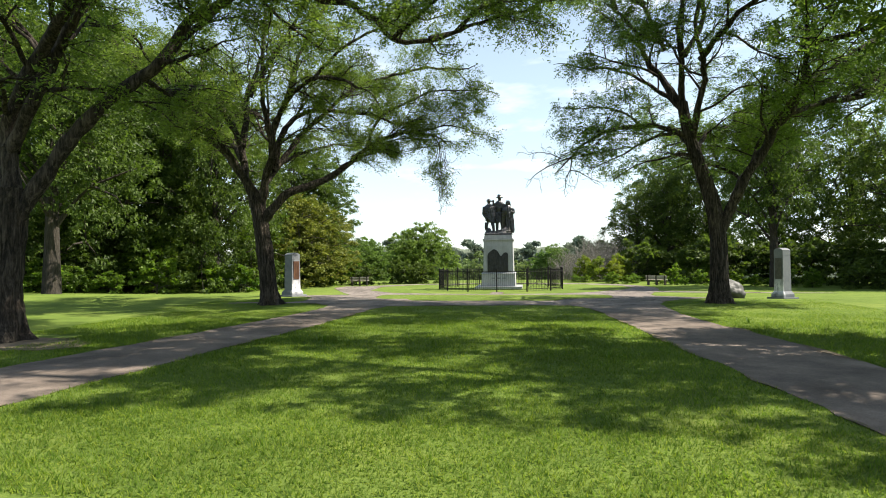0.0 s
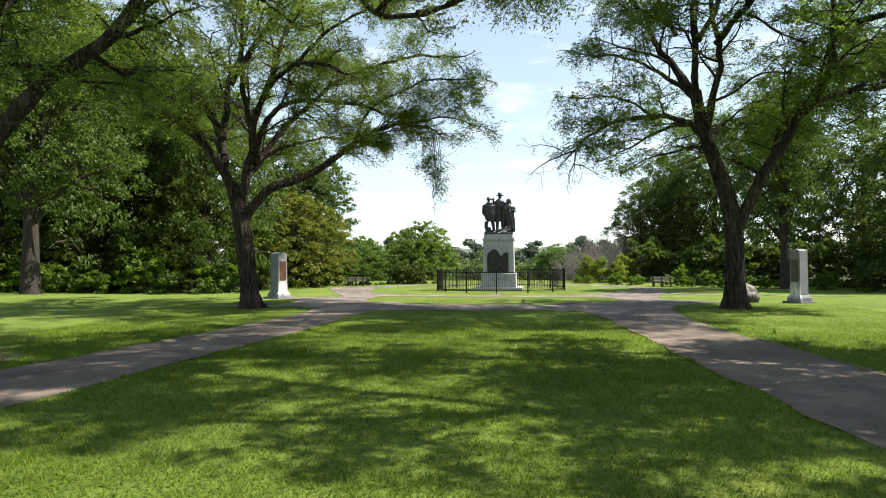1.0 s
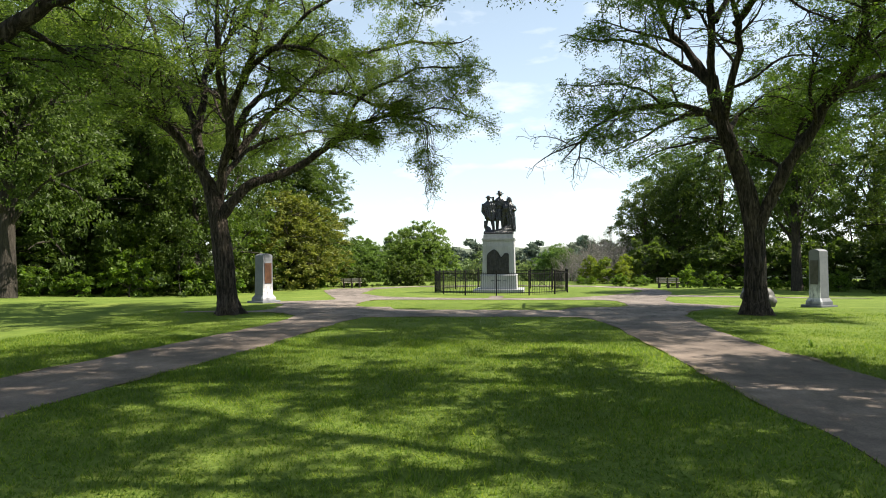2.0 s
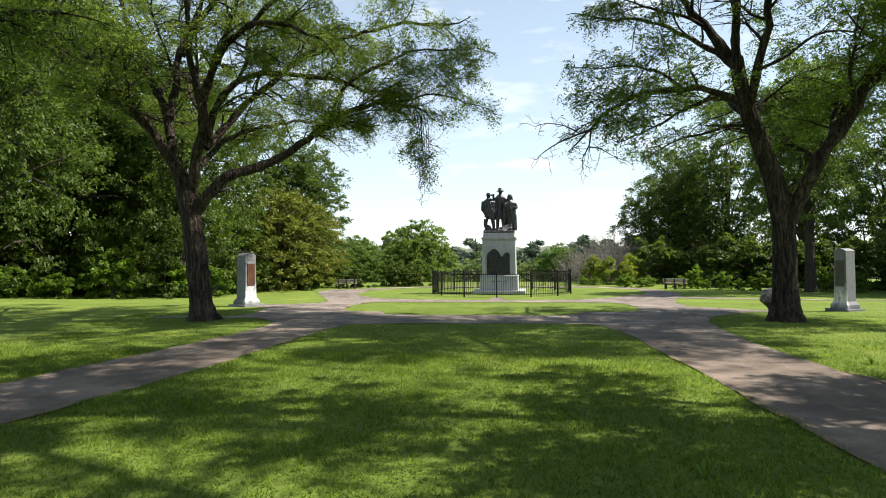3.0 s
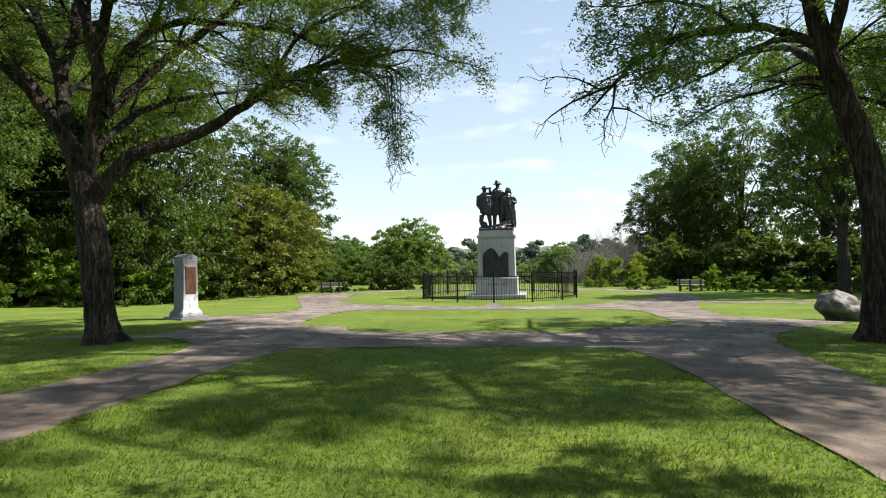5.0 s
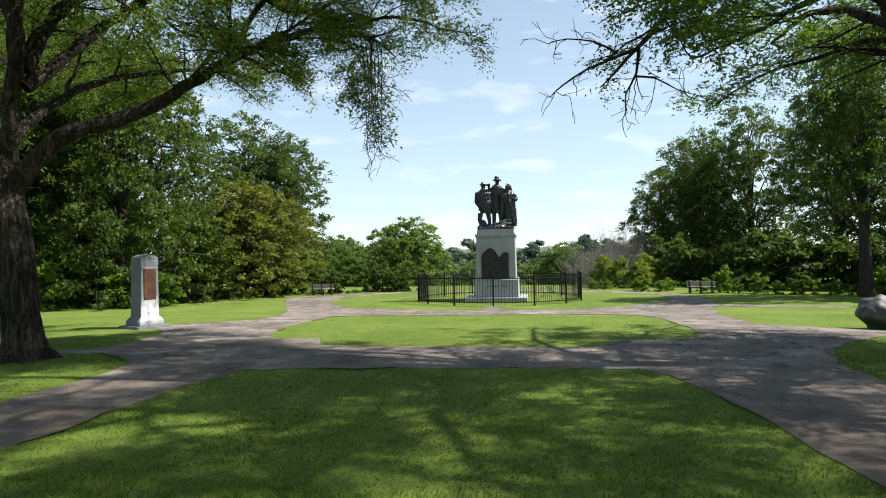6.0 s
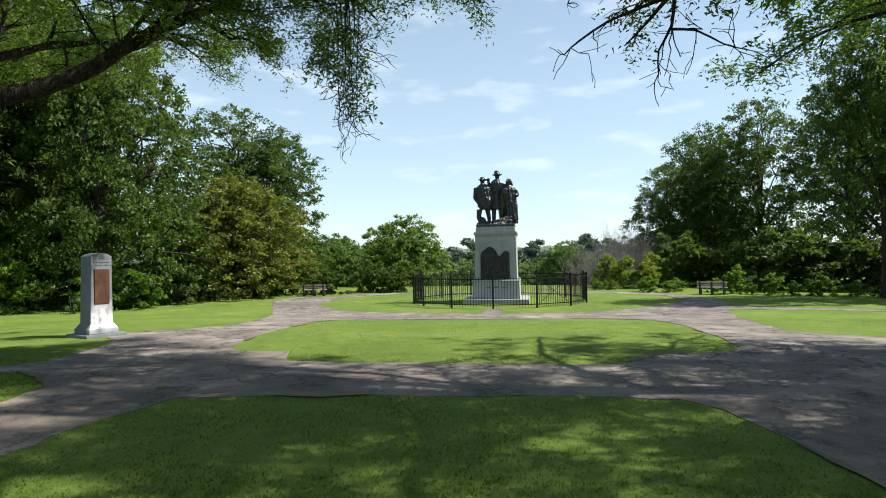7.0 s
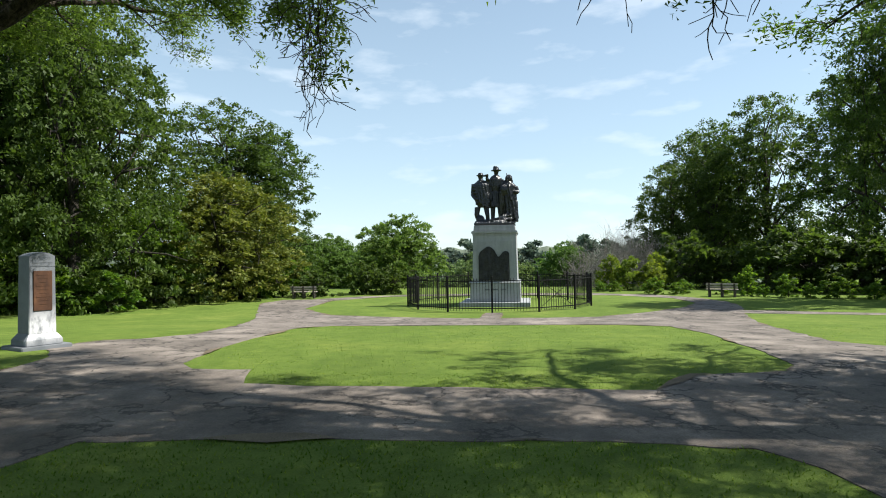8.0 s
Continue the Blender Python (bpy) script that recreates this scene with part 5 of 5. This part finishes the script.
# middle figure: tall, cocked hat, long coat
rings(bm, [(0.07, 0.1, 0.86, 0.27, 0.24), (0.07, 0.1, 1.2, 0.24, 0.21), (0.07, 0.1, 1.5, 0.22, 0.19), (0.08, 0.1, 1.8, 0.29, 0.21), (0.08, 0.1, 2.1, 0.32, 0.2), (0.08, 0.1, 2.24, 0.2, 0.15), (0.1, 0.1, 2.32, 0.09, 0.09)])
ball(bm, 0.11, 0.08, 2.44, 0.115, 0.13, 0.15)
rings(bm, [(0.11, 0.08, 2.48, 0.23, 0.19), (0.11, 0.08, 2.52, 0.25, 0.2), (0.11, 0.08, 2.54, 0.14, 0.14), (0.09, 0.08, 2.66, 0.12, 0.11), (0.06, 0.08, 2.71, 0.05, 0.06)])
rod(bm, (-0.06, 0.1, 0.95), (-0.08, 0.08, 0.12), 0.12, 0.085)
rod(bm, (0.24, 0.1, 0.95), (0.28, 0.06, 0.3), 0.12, 0.09)
rod(bm, (0.36, 0.08, 2.08), (0.42, 0.0, 1.6), 0.1, 0.085)
rod(bm, (0.42, 0.0, 1.6), (0.36, -0.1, 1.25), 0.085, 0.07)
rod(bm, (-0.2, 0.08, 2.08), (-0.26, 0.0, 1.6), 0.1, 0.085)
for i in range(5):
    a = -2.4 + i * 0.42
    rod(bm, (0.07 + 0.21 * math.cos(a), 0.1 + 0.19 * math.sin(a), 1.5), (0.07 + 0.27 * math.cos(a), 0.1 + 0.25 * math.sin(a), 0.84), 0.025, 0.04)
# right figure: loose hair, blanket, long gun over the shoulder
rings(bm, [(0.72, -0.05, 0.3, 0.30, 0.26), (0.72, -0.05, 0.7, 0.30, 0.25), (0.68, -0.05, 1.1, 0.31, 0.25), (0.66, -0.05, 1.5, 0.33, 0.25), (0.66, -0.05, 1.75, 0.36, 0.24), (0.66, -0.05, 1.92, 0.2, 0.16), (0.66, -0.05, 2.0, 0.1, 0.1)])
ball(bm, 0.67, -0.05, 2.1, 0.17, 0.17, 0.2)
ball(bm, 0.67, 0.02, 1.98, 0.2, 0.15, 0.16)
ball(bm, 0.5, -0.2, 1.58, 0.26, 0.14, 0.27)
rod(bm, (0.34, -0.15, 1.5), (0.3, -0.1, 0.3), 0.14, 0.09)
rod(bm, (0.98, -0.08, 1.72), (1.08, -0.15, 1.45), 0.1, 0.075)
rod(bm, (1.08, -0.15, 1.45), (0.9, -0.28, 1.5), 0.075, 0.06)
rod(bm, (0.58, -0.3, 2.32), (0.78, -0.36, 1.1), 0.02, 0.035)
rod(bm, (1.0, -0.1, 1.1), (0.98, -0.2, 0.16), 0.06, 0.1)
for i in range(5):
    a = -2.2 + i * 0.5
    rod(bm, (0.68 + 0.3 * math.cos(a), -0.05 + 0.24 * math.sin(a), 1.5), (0.74 + 0.31 * math.cos(a + 0.25), -0.05 + 0.28 * math.sin(a + 0.25), 0.3), 0.03, 0.045)
bmesh.ops.recalc_face_normals(bm, faces=bm.faces)
statue = part("statue", bm, bronze, None, "", True)
statue.matrix_world = pose(MX - 0.04, MY, MZ + 3.75) @ Matrix.Diagonal((1.04, 1.0, 1.04, 1))
tagged(statue, "dark bronze group of three standing figures on the pedestal", "statue")
rm = statue.modifiers.new("fuse", "REMESH")
rm.mode, rm.voxel_size, rm.use_smooth_shade = "VOXEL", 0.026, True

# iron fence round the pedestal
fence = thing("iron_fence", (-0.07, MY, MZ + 0.12), 0, "black iron picket fence ringing the pedestal", "fence")
FR, FN = 4.2, 14
bm = box(-0.035, 0.035, -0.035, 0.035, -0.1, 1.40, bevel=0.004)
add_box(bm, -0.046, 0.046, -0.046, 0.046, 1.40, 1.43, bevel=0.004, taper=0.012)
post0 = part("post", bm, iron, fence)
bm = box(-0.008, 0.008, -0.008, 0.008, 0.06, 1.30)
add_box(bm, -0.012, 0.012, -0.012, 0.012, 1.30, 1.37, taper=0.0115)
picket0 = part("picket", bm, iron, fence)
chord = 2 * FR * math.sin(math.pi / FN)
rail0 = part("rail", box(-chord / 2 + 0.03, chord / 2 - 0.03, -0.012, 0.012, -0.02, 0.02, bevel=0.003), iron, fence)
PER = 14
for i in range(FN):
    a = -math.pi / 2 + 2 * math.pi * i / FN
    if i == 0:
        ob = post0
    else:
        ob = new("post", post0.data)
        ob.parent = fence
    ob.matrix_basis = Matrix.Translation((FR * math.cos(a), FR * math.sin(a), 0)) @ Matrix.Rotation(a, 4, "Z")
    b_ = a + math.pi / FN
    mid = Vector((FR * math.cos(math.pi / FN) * math.cos(b_), FR * math.cos(math.pi / FN) * math.sin(b_), 0))
    turn = Matrix.Rotation(b_ + math.pi / 2, 4, "Z")
    for k_, z in enumerate((0.16, 1.24)):
        ob = rail0 if (i, k_) == (0, 0) else new("rail", rail0.data)
        ob.parent = fence
        ob.matrix_basis = Matrix.Translation(mid + Vector((0, 0, z))) @ turn
    for j in range(PER):
        u = (j + 1) / (PER + 1) - 0.5
        ob = picket0 if (i, j) == (0, 0) else new("picket", picket0.data)
        ob.parent = fence
        ob.matrix_basis = Matrix.Translation(mid) @ turn @ Matrix.Translation((u * chord, 0, 0))
    if i == 1:                                        # braced gate panel
        for s in (-1, 1):
            v, f = tube_arrays([(-0.8 * s, 0.012, 0.2), (0.8 * s, 0.012, 1.2)], [0.012, 0.012], 6)
            ob = part_mesh("brace", mesh_np("brace", v, f), iron, fence)
            ob.matrix_basis = Matrix.Translation(mid) @ turn


# ---------------------------------------------------------------- marker pillars
def pillar(x, y, turn, label, plate_mat):
    z = gz(x, y)
    root = thing("marker_pillar", (x, y, z - 0.05), turn, label, "pillar", "marker pillars")
    part("base_slab", box(-0.41, 0.41, -0.41, 0.41, -0.1, 0.12, bevel=0.012), pillar_stone, root)
    bm = box(-0.30, 0.30, -0.30, 0.30, 0.12, 0.23, bevel=0.01)
    add_box(bm, -0.29, 0.29, -0.29, 0.29, 0.23, 0.33, taper=0.065)
    part("plinth", bm, pillar_stone, root)
    part("shaft", box(-0.222, 0.222, -0.222, 0.222, 0.33, 1.54, bevel=0.008, taper=0.012), pillar_stone, root)
    bm = bmesh.new()
    y0 = 0.208
    pr = [(-0.208, 1.54), (0.208, 1.54), (0.208, 1.73), (0.12, 1.775), (0.0, 1.80), (-0.12, 1.775), (-0.208, 1.73)]
    fr, bk = [bm.verts.new((a, -y0, b)) for a, b in pr], [bm.verts.new((a, y0, b)) for a, b in pr]
    bm.faces.new(fr)
    bm.faces.new(bk[::-1])
    for i in range(len(pr)):
        j = (i + 1) % len(pr)
        bm.faces.new((fr[j], fr[i], bk[i], bk[j]))
    bmesh.ops.recalc_face_normals(bm, faces=bm.faces)
    cap = part("cap", bm, pillar_stone, root)
    part("carved_band", box(-0.165, 0.165, -0.216, -0.19, 1.60, 1.69, bevel=0.005), pillar_stone, cap, "weathered carved band")
    plate = part("plaque", box(-0.152, 0.152, -0.236, -0.19, 0.74, 1.46, bevel=0.006), plate_mat, root, "bronze plaque with raised lines")
    for i in range(9):
        w = 0.115 - 0.03 * ((i * 7) % 3)
        part("text_bar", box(-w, w, -0.241, -0.23, 1.38 - i * 0.066, 1.398 - i * 0.066, bevel=0.002), plate_mat, plate)
    return root


pillar(-7.42, 25.9, 67.0, "pale granite pillar with gabled cap and brown plaque", plaque_mat)
pillar(11.92, 28.6, -62.0, "shaded granite pillar with gabled cap and plaque darkened for shade", plaque_shaded).scale = (0.96, 0.96, 1.16)


# ---------------------------------------------------------------- boulder
def boulder(x, y, turn):
    bm = bmesh.new()
    bmesh.ops.create_icosphere(bm, subdivisions=5, radius=1.0)
    for v in bm.verts:
        d = v.co.copy()
        n1_ = noise.noise((d.x * 1.1 + 4, d.y * 1.1, d.z * 1.1))
        n2_ = noise.noise((d.x * 3.1, d.y * 3.1 + 2, d.z * 3.1))
        n3_ = noise.noise((d.x * 9, d.y * 9, d.z * 9))
        r = 1 + 0.22 * n1_ + 0.09 * n2_ + 0.03 * n3_
        cut = 1 - (0.26 + 0.16 * d.x) * max(0.0, min(1.0, (0.05 - d.z) / 0.35))          # hollowed under its flank
        v.co = Vector((d.x * r * 0.62 * cut, d.y * r * 0.52 * cut, max(-0.5, d.z * r * 0.56 + 0.08 * d.x)))
    ob = part("boulder", bm, boulder_mat, None, "", True)
    ob.matrix_world = pose(x, y, gz(x, y) + 0.22, 0, 0, turn)
    return tagged(ob, "weathered grey boulder lying on the grass", "boulder")


boulder(9.85, 28.3, 200)


# ---------------------------------------------------------------- benches
def bench(x, y, turn):
    z = gz(x, y)
    root = thing("park_bench", (x, y, z - 0.06), turn, "weathered wooden slatted bench on three dark supports", "bench", "park benches")
    for s in (-0.58, 0.0, 0.58):
        bm = box(s - 0.05, s + 0.05, -0.22, -0.12, -0.1, 0.40, bevel=0.006)
        add_box(bm, s - 0.05, s + 0.05, 0.12, 0.22, -0.1, 0.40, bevel=0.006)
        add_box(bm, s - 0.05, s + 0.05, -0.24, 0.24, 0.34, 0.42, bevel=0.006)
        add_box(bm, s - 0.045, s + 0.045, 0.22, 0.29, 0.30, 0.76, bevel=0.006)
        part("support", bm, leg_mat, root)
    for i in range(4):
        part("seat_slat", box(-0.73, 0.73, -0.25 + i * 0.118, -0.145 + i * 0.118, 0.42, 0.46, bevel=0.006), wood_mat, root)
    for zz in (0.53, 0.66):
        part("back_slat", box(-0.73, 0.73, 0.175, 0.215, zz, zz + 0.10, bevel=0.006), wood_mat, root)
    return root


bench(-11.5, 48.2, 190)
bench(11.0, 47.8, 158)

# ---------------------------------------------------------------- bare brush behind the fence
def dry_bush(x, y, seed, height):
    rng = np.random.default_rng(seed)
    root = thing("dry_shrub", (x, y, gz(x, y)), 0, "leafless grey brush behind the fence", "shrub", "bare brush")
    tubes, ends = [], []
    for i in range(26):
        a = rng.uniform(0, 6.28)
        grow(rng, tubes, ends, (rng.normal() * 0.5, rng.normal() * 0.5, -0.1), (math.cos(a) * 0.3, math.sin(a) * 0.3, 1), height * rng.uniform(0.6, 1.1), 0.022, 2, -0.05)
    me = tubes_mesh("stem", tubes)
    tagged(part_mesh("stem", me, bark_dry, root), kind="stuff")


for i, (x, y, hh) in enumerate(((6.0, 57.5, 2.6), (7.6, 58.5, 3.4), (9.0, 59.5, 3.6), (10.4, 60.0, 3.6), (4.8, 60.0, 2.6), (8.3, 62.0, 4.4), (6.6, 62.5, 4.2))):
    dry_bush(x, y, 70 + i, hh)
for x, y, s, tall in ((8.2, 50.2, 0.72, 0.60), (9.3, 49.9, 0.50, 0.42), (12.35, 48.3, 0.66, 1.0), (12.9, 47.7, 0.4, 0.4), (13.9, 47.3, 0.62, 0.72), (14.6, 46.6, 0.5, 0.48), (15.6, 46.2, 0.85, 0.66),
                      (16.9, 45.7, 0.6, 0.5), (17.6, 45.0, 0.45, 0.36), (18.6, 44.6, 0.7, 0.9), (19.6, 43.9, 0.6, 0.6), (11.7, 49.9, 0.6, 0.5), (5.6, 53.0, 0.5, 0.42), (6.4, 52.8, 0.45, 0.4), (10.0, 51.0, 0.6, 0.5)):
    plant(bush_b, x, y, x * 77 % 360, s, tall)
for i, (x, y, s) in enumerate(((7.4, 54.4, 0.95), (8.7, 54.0, 0.85), (6.6, 55.6, 1.0), (9.6, 55.4, 1.05))):
    (plant if i else first)(bush_c, x, y, x * 77 % 360, s, s * 1.15)

# ---------------------------------------------------------------- bare soil round the great trunk, and frayed edges of the walk
ring = [(-6.75 + 1.25 * math.cos(a), 12.75 + 0.75 * math.sin(a)) for a in np.linspace(0, 6.28, 24, endpoint=False)]
sheet("soil", roughened(ring, 0.15, 0.2, 9.0), [], dirt_mat, 0.014, 0.4, "bare reddish soil at the foot of the tree", "soil")


def edge_ribbon(loop, seed):
    """Loose soil and gravel along an edge of the walk, with gaps."""
    p = np.array(loop)
    t = np.roll(p, -1, 0) - np.roll(p, 1, 0)
    t /= np.linalg.norm(t, axis=1)[:, None] + 1e-9
    nrm = np.column_stack((-t[:, 1], t[:, 0]))
    w = np.array([max(0.0, -0.015 + 0.20 * noise.noise((q[0] * 0.8, q[1] * 0.8, seed))) for q in p])
    a, b_ = p - nrm * w[:, None], p + nrm * w[:, None]
    v = np.vstack((np.column_stack((a, ground_z(a[:, 0], a[:, 1]) + 0.017)), np.column_stack((b_, ground_z(b_[:, 0], b_[:, 1]) + 0.017))))
    n_ = len(p)
    i = np.arange(n_)
    j = (i + 1) % n_
    f = np.stack((i, j, j + n_, i + n_), 1)[(w[i] > 0.004) | (w[j] > 0.004)]
    ob = part_mesh("path_edge", mesh_np("path_edge", v, f), dirt_mat, None)
    tagged(ob, "crumbled tan soil along the edge of the walk", "edging", kind="structure")


edge_ribbon(rough_outline, 2.0)
edge_ribbon(rough_island, 4.0)
edge_ribbon(rough_ring, 6.0)


def weed(x, y, seed):
    """A small rosette of upright leaves in the lawn."""
    rng = np.random.default_rng(seed)
    root = thing("weed", (x, y, gz(x, y)), 0, "small upright broadleaf weed in the lawn", "weed", "lawn weeds")
    bm = bmesh.new()
    for i in range(8):
        a, le, wd = rng.uniform(0, 6.28), rng.uniform(0.09, 0.19), rng.uniform(0.010, 0.018)
        out = rng.uniform(0.1, 0.6)
        d = Vector((math.cos(a) * out, math.sin(a) * out, 1)).normalized()
        s = d.cross(Vector((math.cos(a), math.sin(a), 0.2))).normalized() * wd
        q = [d * le * u for u in (0, 0.35, 0.7, 1.0)]
        q[3].z -= 0.02
        rowa = [bm.verts.new(p - s * f) for p, f in zip(q, (0.4, 1, 0.8, 0.05))]
        rowb = [bm.verts.new(p + s * f) for p, f in zip(q, (0.4, 1, 0.8, 0.05))]
        for j in range(3):
            bm.faces.new((rowa[j], rowb[j], rowb[j + 1], rowa[j + 1]))
    part("leaf_rosette", bm, leaf_light, root)


for i, (x, y) in enumerate(((-1.39, 13.4), (-1.55, 13.55), (6.6, 16.8), (3.2, 12.2))):
    weed(x, y, i)
